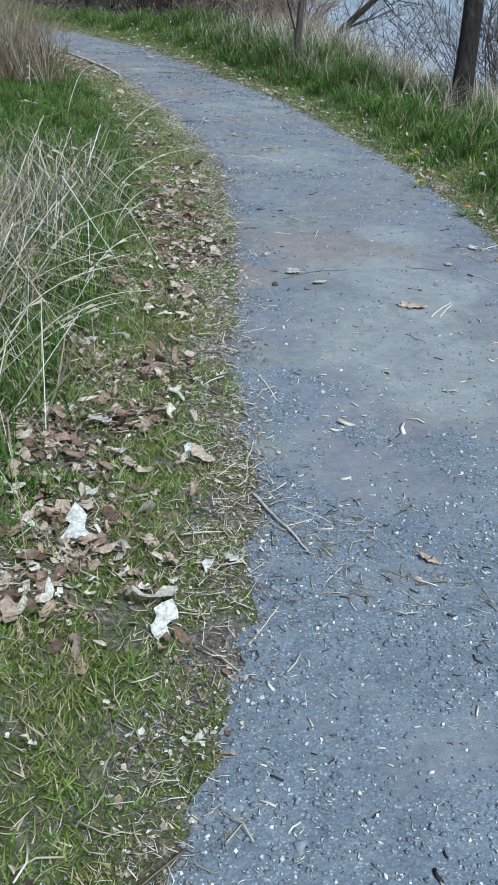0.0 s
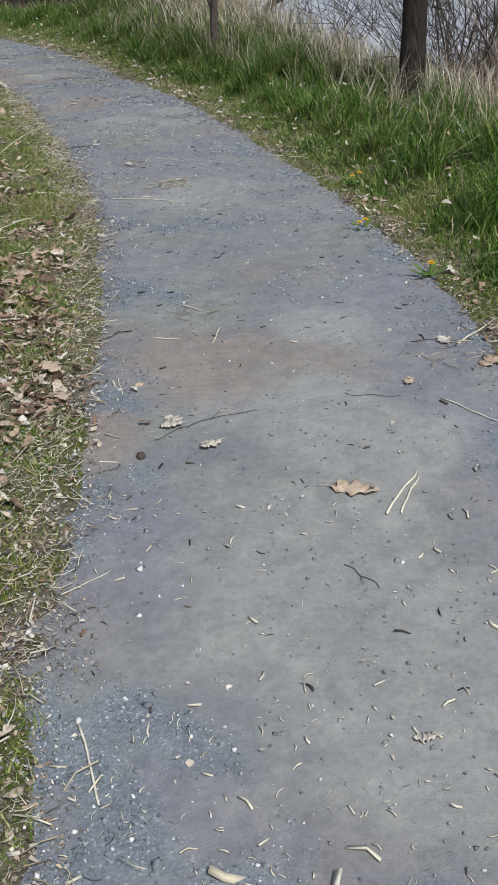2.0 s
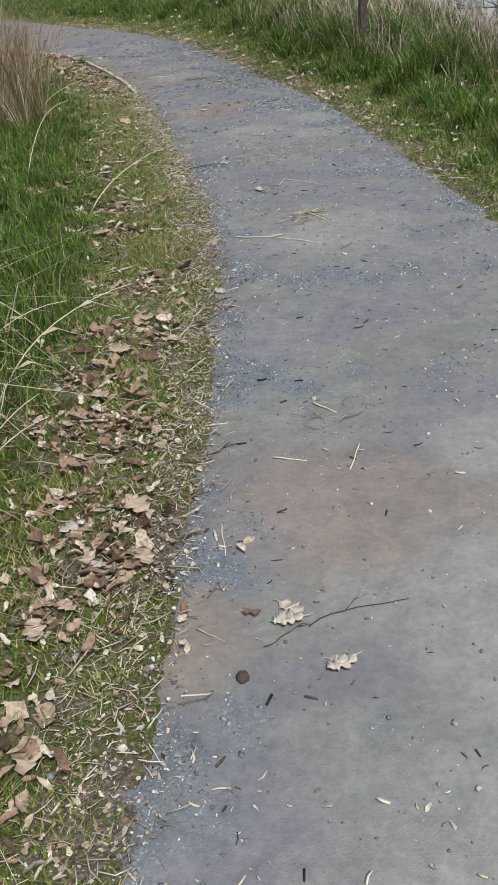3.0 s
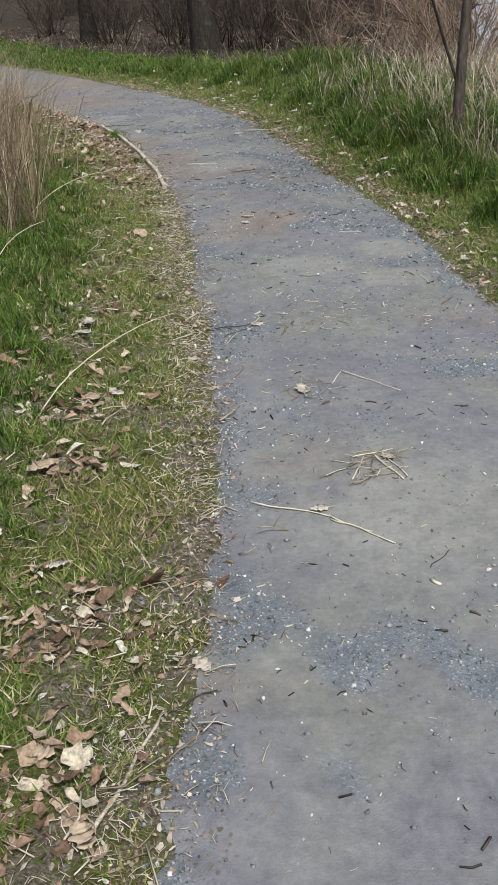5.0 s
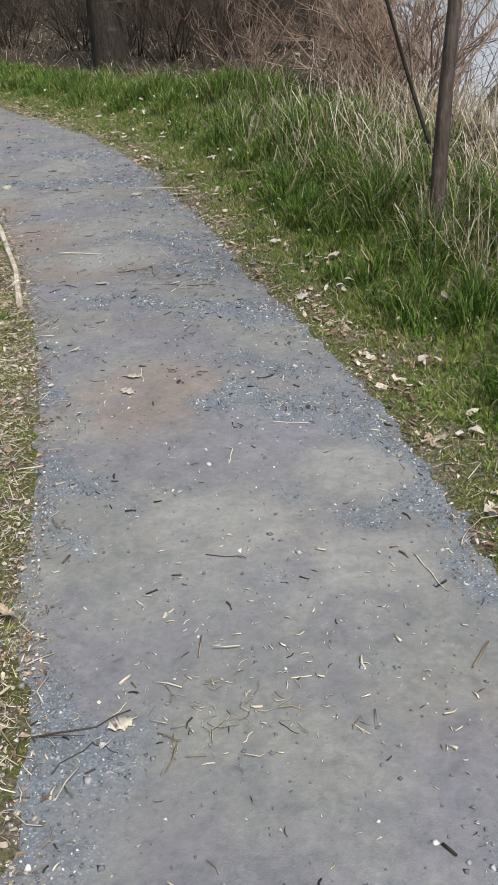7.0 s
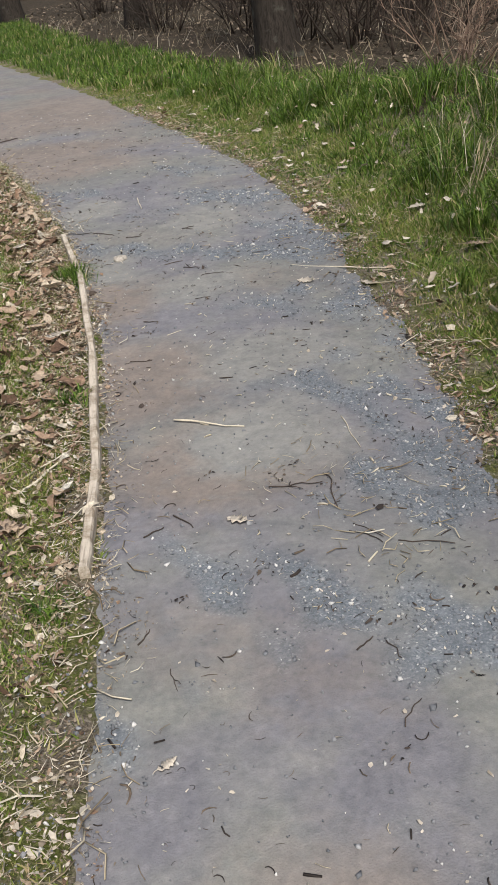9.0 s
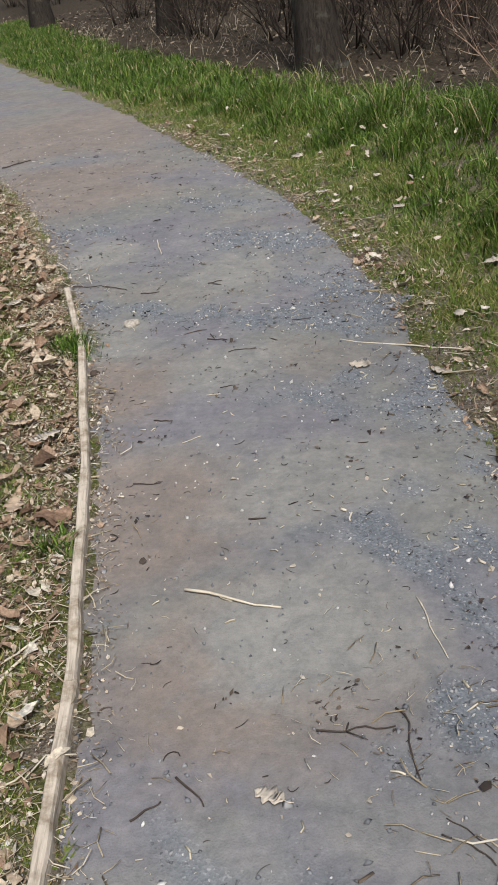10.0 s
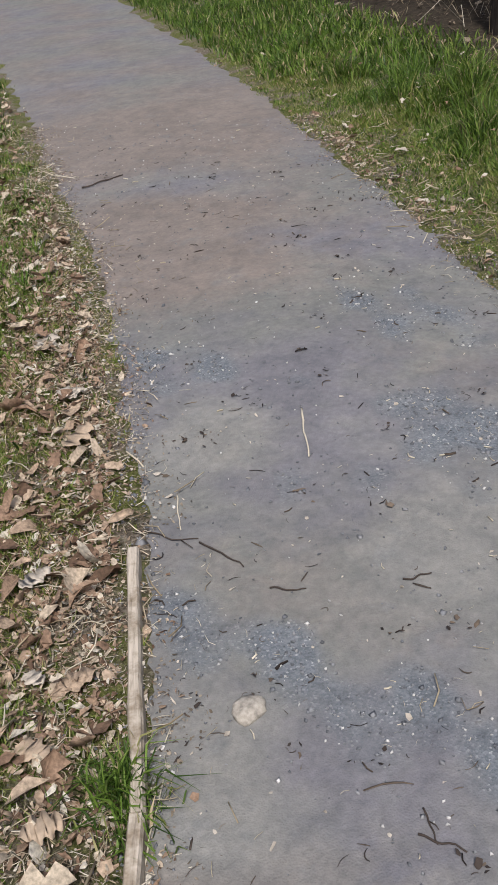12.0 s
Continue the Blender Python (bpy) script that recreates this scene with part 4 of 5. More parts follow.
v, t = strew(rng, [curl_shape(q, w) for q, w in ((1.2, 0.06), (-2.0, 0.08), (0.6, 0.10), (2.8, 0.07), (-0.9, 0.05))], x, y, path_height(x, y) + 0.003, rng.gamma(1.8, 0.010, len(x)) + 0.012, 0.10)
stuff("bark_scraps", fast_mesh("bark_scraps", v, t, MULCH), "curled dark twig ends and bark scraps round the bend", "debris")
y = rng.uniform(2.0, 12.0, 420)
x = left_edge(y) + rng.uniform(0.03, 0.98, 420) * (right_edge(y) - left_edge(y))
v, t = strew(rng, [curl_shape(q, w) for q, w in ((0.5, 0.08), (-1.0, 0.10), (1.6, 0.07))] + CHIP_SHAPES[:2], x, y, path_height(x, y) + 0.003, np.minimum(rng.gamma(1.8, 0.007, len(x)) + 0.010, 0.04), 0.12)
stuff("bark_scraps", fast_mesh("bark_scraps", v, t, MULCH), "small dark twig ends and leaf scraps on the straight path", "debris")
y = rng.uniform(2.0, 19.0, 1100)
x = left_edge(y) + rng.uniform(0.02, 0.98, 1100) * (right_edge(y) - left_edge(y))
v, t = strew(rng, FLAKE_SHAPES[:6], x, y, path_height(x, y) + 0.004, np.minimum(rng.gamma(2.0, 0.004, len(x)) + 0.006, 0.026), 0.3)
stuff("leaf_crumbs", fast_mesh("leaf_crumbs", v, t, PALE_LEAF), "bleached leaf flakes dotted over the gravel", "leaf litter")
cy = rng.uniform(11.0, 19.0, 110)
cx = left_edge(cy) + rng.uniform(0.06, 0.97, 110) * (right_edge(cy) - left_edge(cy))
cx, cy = np.repeat(cx, 7) + rng.normal(0, 0.022, 770), np.repeat(cy, 7) + rng.normal(0, 0.016, 770)
v, t = strew(rng, FLAKE_SHAPES + CHIP_SHAPES[:1], cx, cy, path_height(cx, cy) + rng.uniform(0.002, 0.008, 770), rng.gamma(2.0, 0.005, 770) + 0.007, 0.4)
stuff("bark_scraps", fast_mesh("bark_scraps", v, t, MULCH), "small dark heaps of crumbled leaf and bark on the gravel", "debris")
for hx, hy, count, size in ((0.55, 3.35, 120, 0.28), (0.75, 4.1, 60, 0.30), (0.05, 4.3, 50, 0.22), (0.3, 3.2, 60, 0.25), (-0.1, 9.7, 90, 0.35), (0.1, 9.9, 60, 0.3), (-0.9, 13.6, 60, 0.35), (-1.6, 16.2, 60, 0.35)):
    x, y = hx + rng.normal(0, size, count), hy + rng.normal(0, size * 0.8, count)
    v, t = strew(rng, CHIP_SHAPES, x, y, surface(x, y) + 0.004, rng.gamma(1.8, 0.006, count) + 0.006, 0.2)
    tagged(new("pale_crumbs", fast_mesh("pale_crumbs", v, t, PALE_STRAW)), "loose scatter of small pale wood crumbs on the gravel", "debris", "pale crumbs", "stuff")

# ---- edging board ----
board = tagged(new("edging_board"), "weathered pale timber edging laid along the inside of the bend", "path edging")
joints = ((-1.575, 12.50), (-1.75, 13.02), (-2.13, 13.93), (-2.60, 14.93), (-3.015, 15.66))
for (ax, ay), (bx, by) in zip(joints, joints[1:]):
    length = math.hypot(bx - ax, by - ay)
    bm = bmesh.new()
    cuts = 14
    rows = []
    for i in range(cuts + 1):
        u = i / cuts
        w = 0.0155 * (1 + 0.28 * noise.noise(Vector((u * 6, ax, 0))))
        top = 0.040 + 0.010 * noise.noise(Vector((u * 5, ay, 3)))
        s = 0.004 * noise.noise(Vector((u * 3, ax, 7)))
        rows.append([bm.verts.new((s + px * w, u * length * 0.996, pz)) for px, pz in ((-1, -0.08), (-1, top - 0.008), (-0.75, top), (0.7, top), (1, top - 0.009), (1, -0.08))])
    for r0, r1 in zip(rows, rows[1:]):
        for k in range(5):
            bm.faces.new((r0[k], r0[k + 1], r1[k + 1], r1[k]))
    bm.faces.new(rows[0][::-1])
    bm.faces.new(rows[-1])
    me = bpy.data.meshes.new("board")
    bm.to_mesh(me)
    bm.free()
    me.materials.append(WOOD)
    part("board", me, board).matrix_basis = pose(ax + 0.012, ay, 0, 0, 0, -math.degrees(math.atan2(bx - ax, by - ay)))


# ---- single sticks, straws and leaves ----
# x, y, length, heading in degrees, thickness, sort: 0 straw, 1 pale stick, 2 dark twig
STICKS_A = ((0.09, 2.49, 0.38, -64, 0.0108, 1), (0.00, 2.88, 0.30, -95, 0.0068, 0), (0.07, 3.45, 0.23, -74, 0.0096, 0), (0.88, 4.38, 0.25, 59, 0.0120, 0), (0.90, 4.37, 0.21, 65, 0.0096, 0), (0.04, 2.00, 0.18, 64, 0.0052, 0), (-0.15, 2.04, 0.12, -2, 0.0062, 0), (-0.11, 1.97, 0.12, -90, 0.0052, 0), (-0.36, 2.60, 0.13, 25, 0.0120, 1), (0.42, 2.12, 0.07, -57, 0.0045, 0), (-0.07, 2.80, 0.11, 61, 0.0068, 0), (1.09, 4.00, 0.13, 21, 0.0074, 0), (0.18, 2.54, 0.16, -40, 0.0051, 0), (0.16, 2.49, 0.12, 25, 0.0048, 0), (0.23, 2.22, 0.09, 56, 0.0045, 0))
STICKS_B = ((1.20, 4.85, 0.27, -55, 0.0074, 0), (1.20, 5.48, 0.16, 7, 0.0069, 2), (1.40, 5.54, 0.33, 45, 0.0104, 0), (0.01, 4.07, 0.15, 37, 0.0048, 0), (0.74, 3.44, 0.05, -74, 0.0072, 0), (0.71, 4.00, 0.13, -59, 0.0049, 2), (1.05, 3.99, 0.05, -53, 0.0068, 0), (0.90, 5.02, 0.19, -16, 0.0047, 2), (0.21, 4.86, 0.13, 38, 0.0048, 2), (0.38, 4.93, 0.25, 16, 0.0048, 2), (0.03, 4.87, 0.09, -35, 0.0048, 1), (0.02, 5.26, 0.16, -80, 0.0060, 0), (0.18, 5.67, 0.11, -18, 0.0077, 0), (0.38, 5.66, 0.16, 78, 0.0077, 0), (0.28, 6.00, 0.12, -46, 0.0096, 0), (-0.24, 5.68, 0.16, 72, 0.0151, 1))
STICKS_C = ((-0.06, 5.75, 0.15, 51, 0.0096, 2), (-0.09, 5.95, 0.10, 11, 0.0087, 0), (-0.53, 5.97, 0.17, -1, 0.0153, 1), (-0.06, 4.61, 0.06, 68, 0.0053, 0), (-0.05, 4.52, 0.09, -58, 0.0053, 0), (-0.08, 7.91, 0.26, -17, 0.0086, 0), (0.14, 7.80, 0.25, -36, 0.0082, 0), (0.11, 7.82, 0.14, -28, 0.0068, 0), (0.15, 8.26, 0.14, 26, 0.0076, 0), (0.20, 8.17, 0.20, -59, 0.0091, 0), (0.22, 8.19, 0.19, -63, 0.0076, 0), (0.11, 8.17, 0.17, 81, 0.0061, 0), (0.11, 8.86, 0.31, -40, 0.0070, 0), (-0.02, 8.90, 0.12, 78, 0.0074, 0), (0.36, 7.65, 0.10, 62, 0.0051, 2), (-0.47, 7.64, 0.17, -55, 0.0095, 0), (-0.52, 7.31, 0.13, 0, 0.0077, 0), (-0.28, 6.84, 0.34, 82, 0.0104, 1), (-0.20, 7.05, 0.14, 39, 0.0079, 2))
STICKS_D = ((-0.57, 9.52, 0.35, 26, 0.0090, 2), (-0.52, 9.45, 0.12, 52, 0.0062, 2), (-0.45, 9.48, 0.07, -25, 0.0058, 2), (-0.02, 9.71, 0.05, 10, 0.0058, 0), (-0.26, 10.22, 0.12, -10, 0.0048, 2), (-0.04, 9.54, 0.06, -35, 0.0044, 2), (0.12, 9.54, 0.05, -38, 0.0044, 0), (0.31, 10.16, 0.18, -67, 0.0056, 0), (-0.12, 11.10, 0.13, -5, 0.0061, 0), (-0.31, 10.83, 0.11, 89, 0.0072, 0), (-1.47, 13.39, 0.27, -11, 0.0118, 0), (-1.24, 15.00, 0.60, -12, 0.0109, 0), (-0.86, 14.11, 0.37, 55, 0.0067, 0), (-1.08, 12.99, 0.16, 8, 0.0082, 2), (-0.97, 12.97, 0.20, -66, 0.0082, 2), (-0.83, 12.74, 0.11, -27, 0.0072, 2))
STICKS_E = ((-0.67, 12.73, 0.15, 1, 0.0072, 2), (-0.77, 12.29, 0.06, 62, 0.0083, 2), (-0.70, 12.28, 0.07, -50, 0.0063, 2), (-0.64, 12.08, 0.09, 70, 0.0062, 2), (-1.44, 12.72, 0.07, 52, 0.0090, 2), (-1.37, 12.78, 0.10, -38, 0.0095, 2), (-1.31, 12.27, 0.06, 80, 0.0079, 2), (-1.19, 12.13, 0.08, -61, 0.0052, 2), (-0.97, 13.34, 0.23, -63, 0.0058, 0), (-0.80, 12.64, 0.05, 69, 0.0096, 0), (-0.76, 11.57, 0.15, -76, 0.0053, 0), (-1.93, 13.02, 0.29, 75, 0.0158, 0), (-1.97, 13.04, 0.32, 62, 0.0115, 0), (-1.66, 12.40, 0.15, -3, 0.0068, 0), (-1.83, 12.90, 0.17, 7, 0.0061, 0), (-0.83, 12.77, 0.11, -35, 0.0054, 2))
STICKS_F = ((-2.77, 16.31, 0.28, -65, 0.0100, 0), (-2.96, 15.76, 0.18, -1, 0.0092, 2), (-2.78, 15.72, 0.17, -23, 0.0106, 2), (-2.56, 15.63, 0.09, 13, 0.0096, 2), (-2.56, 14.94, 0.22, 106, 0.0069, 0), (-2.04, 15.05, 0.09, -4, 0.0090, 2), (-2.07, 15.08, 0.08, -59, 0.0078, 2), (-1.74, 15.27, 0.08, 21, 0.0078, 2), (-1.90, 14.94, 0.11, 17, 0.0061, 2), (-1.85, 14.61, 0.07, 16, 0.0057, 2), (-1.86, 14.21, 0.07, 47, 0.0046, 0), (-1.91, 13.93, 0.09, 4, 0.0073, 2), (-2.01, 14.34, 0.07, -2, 0.0085, 2), (-2.27, 15.74, 0.07, 32, 0.0096, 2), (-1.89, 14.54, 0.05, 17, 0.0053, 0), (-1.65, 14.05, 0.03, 86, 0.0058, 0), (-4.90, 18.70, 0.26, 54, 0.0177, 2), (-2.98, 15.87, 0.18, -59, 0.0065, 0))
# x, y, length, sort: 0 bleached, 1 tan, 2 brown
LEAVES_A = ((0.75, 4.41, 0.150, 1), (0.21, 4.91, 0.084, 0), (0.50, 2.29, 0.073, 2), (0.75, 3.43, 0.051, 0), (-0.51, 3.03, 0.104, 0), (-0.04, 2.26, 0.058, 0), (-0.28, 2.34, 0.062, 1), (-0.38, 2.78, 0.074, 1), (-0.47, 2.48, 0.078, 1), (0.34, 4.75, 0.084, 0), (1.37, 5.24, 0.133, 2), (1.24, 5.46, 0.082, 0), (1.04, 5.11, 0.067, 1), (-0.30, 4.48, 0.101, 1))
LEAVES_B = ((0.22, 4.95, 0.086, 0), (0.34, 4.76, 0.063, 0), (-0.25, 5.43, 0.114, 1), (-0.18, 5.18, 0.100, 1), (-0.34, 4.96, 0.080, 1), (-0.39, 4.86, 0.105, 1), (-0.51, 6.14, 0.107, 1), (-0.30, 5.14, 0.055, 0), (-0.41, 5.32, 0.092, 0), (-0.51, 6.52, 0.103, 1), (0.01, 7.91, 0.062, 0), (0.20, 8.23, 0.061, 0), (-0.14, 8.79, 0.101, 0), (-1.19, 9.48, 0.100, 0), (-1.17, 9.33, 0.103, 0))
LEAVES_C = ((-0.70, 7.58, 0.078, 0), (-0.56, 7.43, 0.078, 1), (-0.25, 7.51, 0.051, 0), (-0.20, 7.18, 0.062, 0), (-0.51, 6.53, 0.083, 1), (-0.32, 6.64, 0.090, 1), (-0.46, 6.83, 0.060, 1), (-0.93, 8.11, 0.121, 1), (-0.93, 8.69, 0.122, 1), (-0.85, 8.74, 0.077, 0), (-0.43, 9.55, 0.066, 0), (-0.79, 11.41, 0.076, 0), (0.37, 10.91, 0.067, 2), (-0.14, 12.42, 0.090, 0))
LEAVES_D = ((-1.21, 12.79, 0.074, 0), (-1.41, 14.81, 0.088, 0), (-1.11, 14.76, 0.090, 0), (-1.12, 11.88, 0.050, 0), (-0.79, 11.55, 0.064, 0), (-1.56, 16.78, 0.097, 0), (-1.78, 17.39, 0.081, 0), (-2.08, 17.21, 0.083, 0), (-1.09, 15.25, 0.085, 0), (-0.64, 15.04, 0.139, 2), (-1.86, 12.67, 0.095, 2), (-1.89, 12.69, 0.081, 2), (-2.26, 13.73, 0.111, 1), (-1.00, 15.88, 0.109, 0))
LEAVES_E = ((-2.38, 14.18, 0.125, 0), (-2.50, 14.25, 0.100, 1), (-2.90, 15.21, 0.095, 2), (-2.99, 15.18, 0.075, 0), (-3.66, 16.38, 0.120, 0), (-3.98, 16.73, 0.147, 0), (-2.90, 15.20, 0.115, 2), (-3.46, 16.13, 0.146, 1), (-3.98, 16.70, 0.150, 1), (-3.65, 16.39, 0.092, 0), (-2.88, 15.01, 0.100, 1), (-2.74, 14.84, 0.096, 1), (-3.20, 15.49, 0.107, 0), (-2.46, 18.19, 0.110, 0))


STICK_LOOKS = (("dry_straw_stalk", "dry pale straw stalk lying on the gravel", "straw", PALE_STRAW), ("broken_stick", "split pale stick lying at the path edge", "stick", WOOD), ("dark_twig", "thin crooked dark twig lying on the gravel", "twig", MULCH))
LEAF_LOOKS = (("bleached leaf, curled and dry", PALE_LEAF), ("tan fallen oak leaf with lobed edges", TAN_LEAF), ("dark brown dead leaf", LEAF))
pick = random.Random(77)


def stick(x, y, length, heading, thick, sort):
    name, label, category, material = STICK_LOOKS[sort]
    crook = (0.03, 0.03, 0.10)[sort]
    thick *= (0.68, 0.9, 0.55)[sort]
    root = tagged(new(name), label, category, "litter on the path")
    z = float(surface(np.array(x), np.array(y)))
    root.matrix_basis = pose(x, y, z + thick * 0.45, 0, 0, heading)
    pts, radii = [], []
    n = 8
    for i in range(n + 1):
        u = i / n
        pts.append(((u - 0.5) * length, length * crook * (noise.noise(Vector((u * 3.0, x * 9, y * 7))) * 1.4), 0.25 * thick + 0.02 * length * abs(noise.noise(Vector((u * 2.5, y * 5, x * 3))))))
        radii.append(thick * 0.5 * (1 - 0.35 * u) * (1 + 0.2 * noise.noise(Vector((u * 9, x, y)))))
    v, f = [], []
    tube(v, f, pts, radii, 6)
    part("shaft", list_mesh("shaft", v, f, material), root)
    if length > 0.07 and sort == 2 and pick.random() < 0.5:
        i = pick.randint(3, 6)
        s = pick.choice((-1, 1))
        v, f = [], []
        p = Vector(pts[i])
        tube(v, f, [p, p + Vector((0.07, s * 0.05, 0.02)) * length * 2.2, p + Vector((0.13, s * 0.07, 0.01)) * length * 2.2], [thick * 0.36, thick * 0.28, thick * 0.18], 5)
        part("side_shoot", list_mesh("side_shoot", v, f, material), root)


def leaf(x, y, length, sort):
    label, material = LEAF_LOOKS[sort]
    root = tagged(new("fallen_leaf"), label, "leaf", "fallen leaves")
    X, Y = np.array(x), np.array(y)
    on = max(float(off_left(X, Y)), float(off_right(X, Y))) < 0
    root.matrix_basis = pose(x, y, float(surface(X, Y)) + (0.006 if on else 0.028), pick.uniform(-9, 9), pick.uniform(-9, 9), pick.uniform(0, 360))
    v, t = leaf_shape(pick.choice((3, 3, 4)), length * 0.92, length * pick.uniform(0.30, 0.40), pick.uniform(-0.02, 0.12), pick, pick.uniform(-0.05, 0.2), 0.22, 6, 0.16)
    v[:, 2] -= v[:, 2].min()
    blade = part("blade", fast_mesh("blade", v, t, material, True), root)
    solid = blade.modifiers.new("thickness", "SOLIDIFY")
    solid.thickness = 0.0012
    sv, sf = [], []
    tip = Vector((-length / 2, 0, v[1][2]))
    tube(sv, sf, [tip + Vector((0.01, 0, 0.001)), tip + Vector((-length * 0.12, length * 0.02, 0.001)), tip + Vector((-length * 0.25, -length * 0.03, 0))], [0.0014, 0.0012, 0.0010], 4)
    part("stalk", list_mesh("stalk", sv, sf, material), root)


for rows in (STICKS_A, STICKS_B, STICKS_C, STICKS_D, STICKS_E, STICKS_F):
    for row in rows:
        stick(*row)
for rows in (LEAVES_A, LEAVES_B, LEAVES_C, LEAVES_D, LEAVES_E):
    for row in rows:
        leaf(*row)


# ---- a stone, an acorn cup, dandelions, long bent stalks ----
def pebble(name, label, x, y, size, flat, material, seed):
    bm = bmesh.new()
    bmesh.ops.create_icosphere(bm, subdivisions=3, radius=1.0)
    for q in bm.verts:
        k = 1 + 0.16 * noise.noise(q.co * 1.1 + Vector((seed, 0, 0))) + 0.16 * noise.noise(q.co * 2.3 + Vector((0, seed, 0))) + 0.09 * noise.noise(q.co * 5.5 + Vector((0, 0, seed)))
        q.co = Vector((q.co.x * k * size * 0.5, q.co.y * k * size * 0.42, max(q.co.z, -0.5) * k * size * flat))
    me = bpy.data.meshes.new(name)
    bm.to_mesh(me)
    bm.free()
    me.shade_smooth()
    me.materials.append(material)
    ob = tagged(new(name, me), label, "stone")
    ob.matrix_basis = pose(x, y, float(surface(np.array(x), np.array(y))) + size * flat * 0.35, 0, 0, 40 * seed)


pebble("pale_stone", "pale flat rounded stone lying on the gravel", -2.50, 15.25, 0.08, 0.22, PALE_STONE, 2)
pebble("dark_pebble", "small dark stone at the path edge", -0.126, 3.414, 0.05, 0.35, MULCH, 3)
pebble("dark_pebble", "small dark stone beside the edging board", -2.45, 14.74, 0.04, 0.4, MULCH, 5)
pebble("dark_pebble", "small dark stone on the gravel", 0.12, 4.72, 0.035, 0.4, MULCH, 7)


def dandelion(x, y, seed):
    r = random.Random(seed)
    root = tagged(new("dandelion"), "low dandelion with yellow flower in the verge", "flower", "dandelions")
    root.matrix_basis = pose(x, y, float(ground_height(np.array(x), np.array(y))))
    h = r.uniform(0.05, 0.09)
    v, f = [], []
    tube(v, f, [(0, 0, 0), (0.006, 0.004, h * 0.6), (0.01, 0.0, h)], [0.0025, 0.0022, 0.002], 5)
    part("stem", list_mesh("stem", v, f, GREEN), root)
    v, f = [], []
    for ring, (n, rad, lift) in enumerate(((14, 0.019, 0.004), (11, 0.014, 0.009), (7, 0.008, 0.012))):
        for k in range(n):
            a = 6.283 * (k + 0.5 * ring) / n
            c, s = math.cos(a), math.sin(a)
            q = len(v)
            v += [(0.01, 0, h), (0.01 + c * rad * 0.9 - s * 0.003, s * rad * 0.9 + c * 0.003, h + lift), (0.01 + c * rad, s * rad, h + lift * 1.1), (0.01 + c * rad * 0.9 + s * 0.003, s * rad * 0.9 - c * 0.003, h + lift)]
            f.append((q, q + 1, q + 2, q + 3))
    part("flower_head", list_mesh("flower_head", v, f, YELLOW, False), root, "bright yellow petals")
    for k in range(6):
        w, t = leaf_shape(3, 0.11, 0.016, 0.2, r, 0.2)
        w[:, 0] += 0.055
        part("leaf", fast_mesh("leaf", w, t, GREEN), root).matrix_basis = pose(0, 0, 0.012, 0, -18, 60 * k + r.uniform(-15, 15))


for k, (fx, fy) in enumerate(((1.22, 7.84), (1.27, 7.90), (1.13, 6.95), (1.17, 7.01), (1.34, 6.2))):
    dandelion(fx, fy, 60 + k)


def bent_stalk(x, y, length, heading, rise, seed):
    root = tagged(new("bent_grass_stalk"), "long bleached grass stalk leaning over the verge", "grass stalk", "bent stalks")
    root.matrix_basis = pose(x, y, float(ground_height(np.array(x), np.array(y))) - 0.01, 0, 0, heading)
    n = 9
    pts = [(length * u * math.cos(rise * (1 - 0.55 * u)), 0.03 * length * noise.noise(Vector((u * 2, seed, 0))), length * u * math.sin(rise * (1 - 0.55 * u))) for u in (i / n for i in range(n + 1))]
    v, f = [], []
    tube(v, f, pts, [0.0030 * (1 - 0.6 * i / n) for i in range(n + 1)], 5)
    part("stem", list_mesh("stem", v, f, PALE_STRAW), root)
    for k in (2, 4, 6):
        p = Vector(pts[k])
        s = 1 if (seed + k) % 2 else -1
        v = [p, p + Vector((0.05, 0.012 * s, 0.025)), p + Vector((0.06, 0.03 * s, 0.018)), p + Vector((0.15, 0.06 * s, -0.03))]
        part("leaf_blade", list_mesh("leaf_blade", v, [(0, 2, 1), (1, 2, 3)], STRAW, False), root)


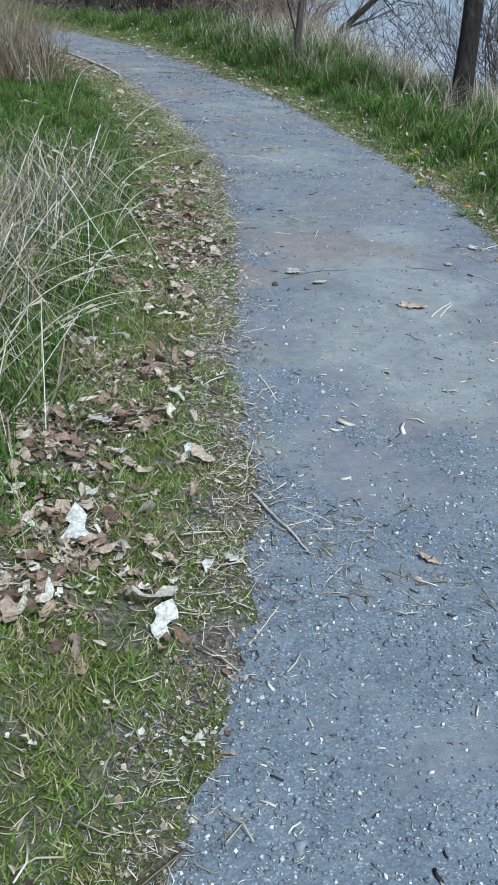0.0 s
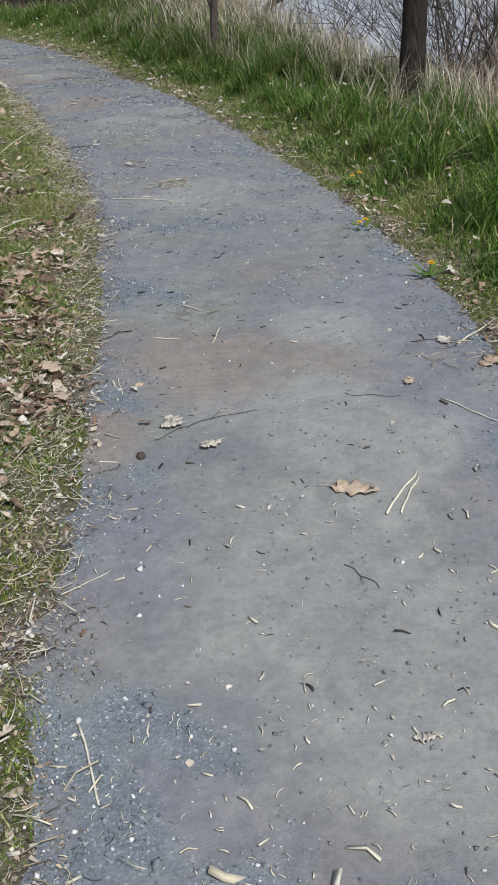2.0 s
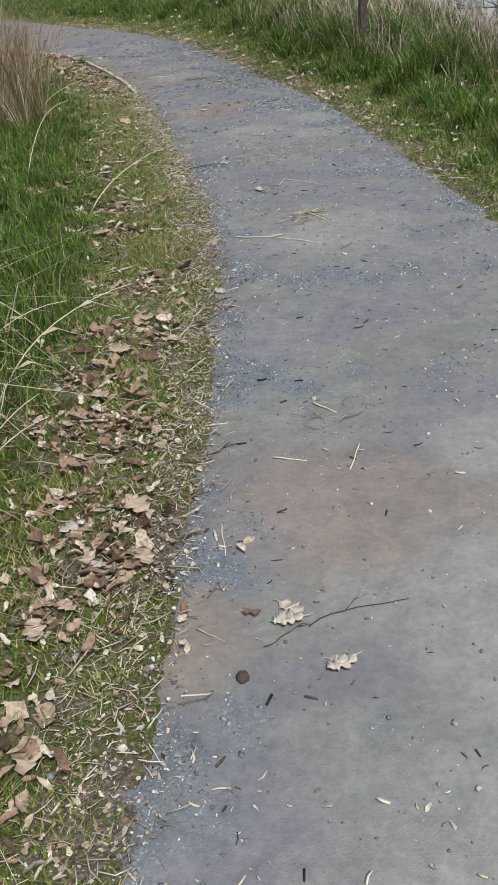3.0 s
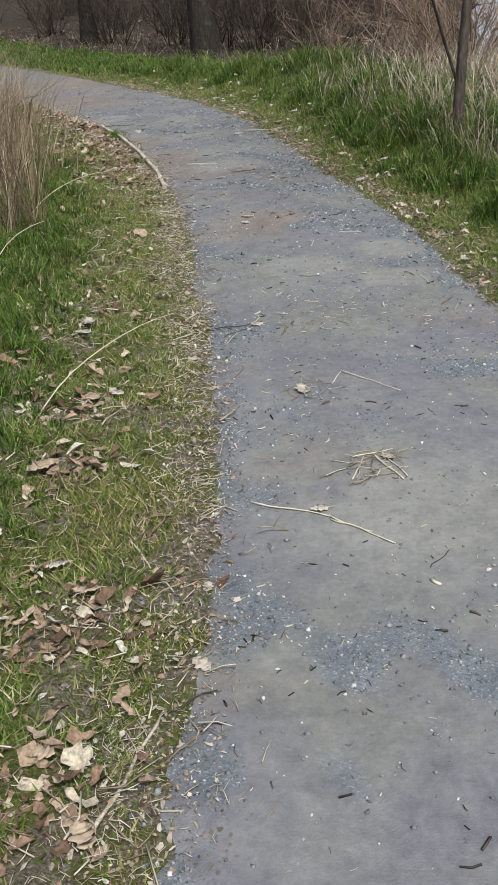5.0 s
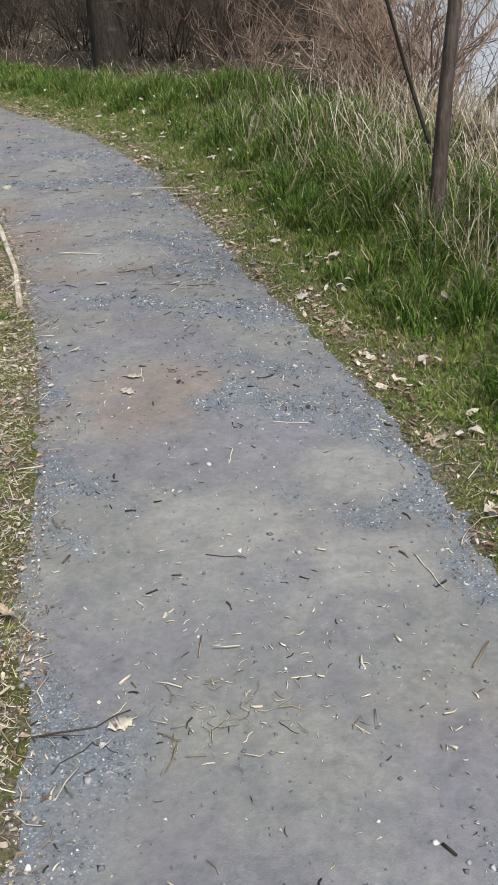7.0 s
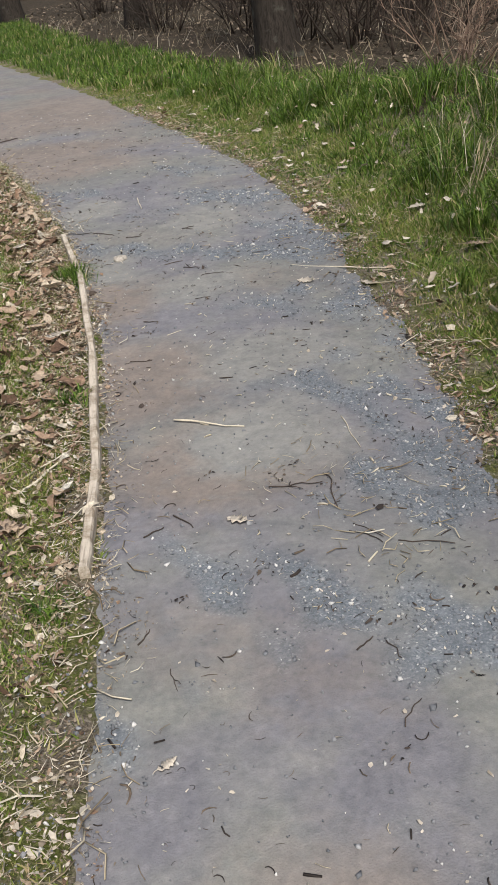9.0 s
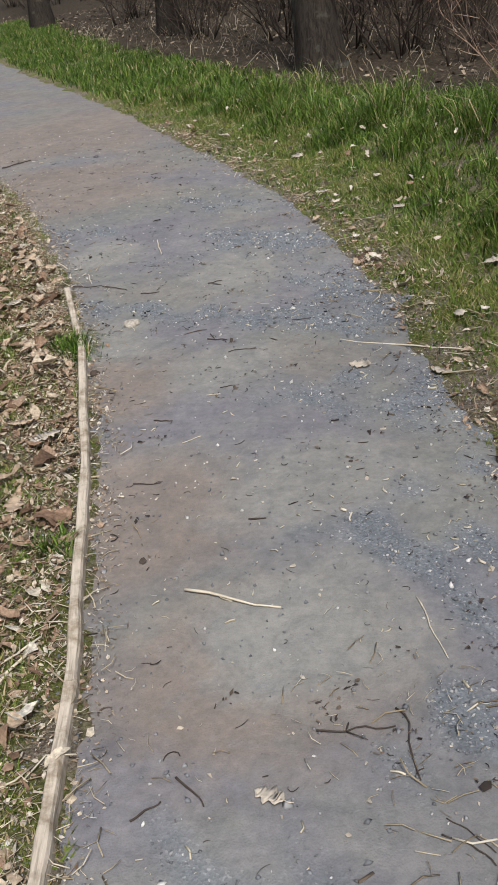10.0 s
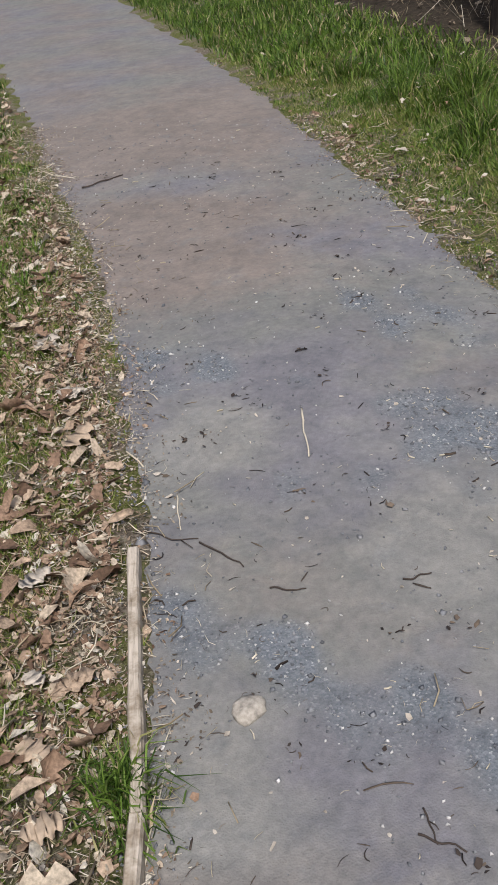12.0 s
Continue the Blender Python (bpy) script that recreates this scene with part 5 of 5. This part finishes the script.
stalk_rng = random.Random(5)
for k in range(36):
    zone = (0, 1, 0, 1, 1, 2)[k % 6]
    sy = stalk_rng.uniform(*((2.6, 4.6), (3.4, 7.0), (8.0, 11.6))[zone])
    sx = float(left_edge(np.array(sy))) - stalk_rng.uniform(0.62, 1.25)
    bent_stalk(sx, sy, stalk_rng.uniform(0.35, 0.75), stalk_rng.uniform(10, 190), stalk_rng.uniform(0.65, 1.3), k)


def grass_tuft(x, y, label, count, height, seed):
    r = np.random.RandomState(seed)
    px, py2 = x + r.normal(0, 0.035, count), y + r.normal(0, 0.035, count)
    v, t = blades(r, px - x, py2 - y, np.zeros(count), height * r.uniform(0.5, 1.3, count), r.uniform(0.004, 0.007, count), 1.3)
    tagged(new("grass_tuft", fast_mesh("grass_tuft", v, t, GREEN)), label, "grass tuft").matrix_basis = pose(x, y, float(ground_height(np.array(x), np.array(y))))


grass_tuft(-2.66, 14.98, "green grass tuft spilling over the edging board", 260, 0.10, 1)
grass_tuft(-2.58, 14.90, "green grass tuft spilling over the edging board", 70, 0.07, 2)
grass_tuft(-2.05, 13.55, "green grass tuft behind the edging board", 120, 0.08, 3)
grass_tuft(-1.62, 12.35, "green grass tuft at the end of the edging board", 120, 0.06, 4)

# ---- the leaning branch and brush in front of the water ----
leaning = tagged(new("leaning_branch"), "dark bare branch leaning out over the lake bank", "branch")
leaning.matrix_basis = pose(1.17, 17.3, float(ground_height(np.array(1.17), np.array(17.3))))
v, f = [], []
twigs = ([], [])
br = random.Random(4)
spine = [(0, 0, -0.05), (0.22, 0.05, 0.3), (0.85, 0.14, 0.86), (1.7, 0.25, 1.4), (2.7, 0.3, 2.2), (3.7, 0.4, 3.2)]
tube(v, f, spine, [0.06, 0.052, 0.046, 0.038, 0.028, 0.016], 8)
part("stem", list_mesh("stem", v, f, BARK), leaning)
for p in spine[1:]:
    for k in range(4):
        w, g = [], []
        limb(br, w, g, twigs, p, (br.uniform(-0.2, 1), br.uniform(-0.6, 0.6), br.uniform(-0.5, 0.7)), br.uniform(0.7, 1.5), 0.012, 2, 0.1)
        part("limb", list_mesh("limb", w, g, BARK), leaning)
part("crown", list_mesh("crown", *twigs, TWIG_BARK, False), leaning, "fine bare twigs")
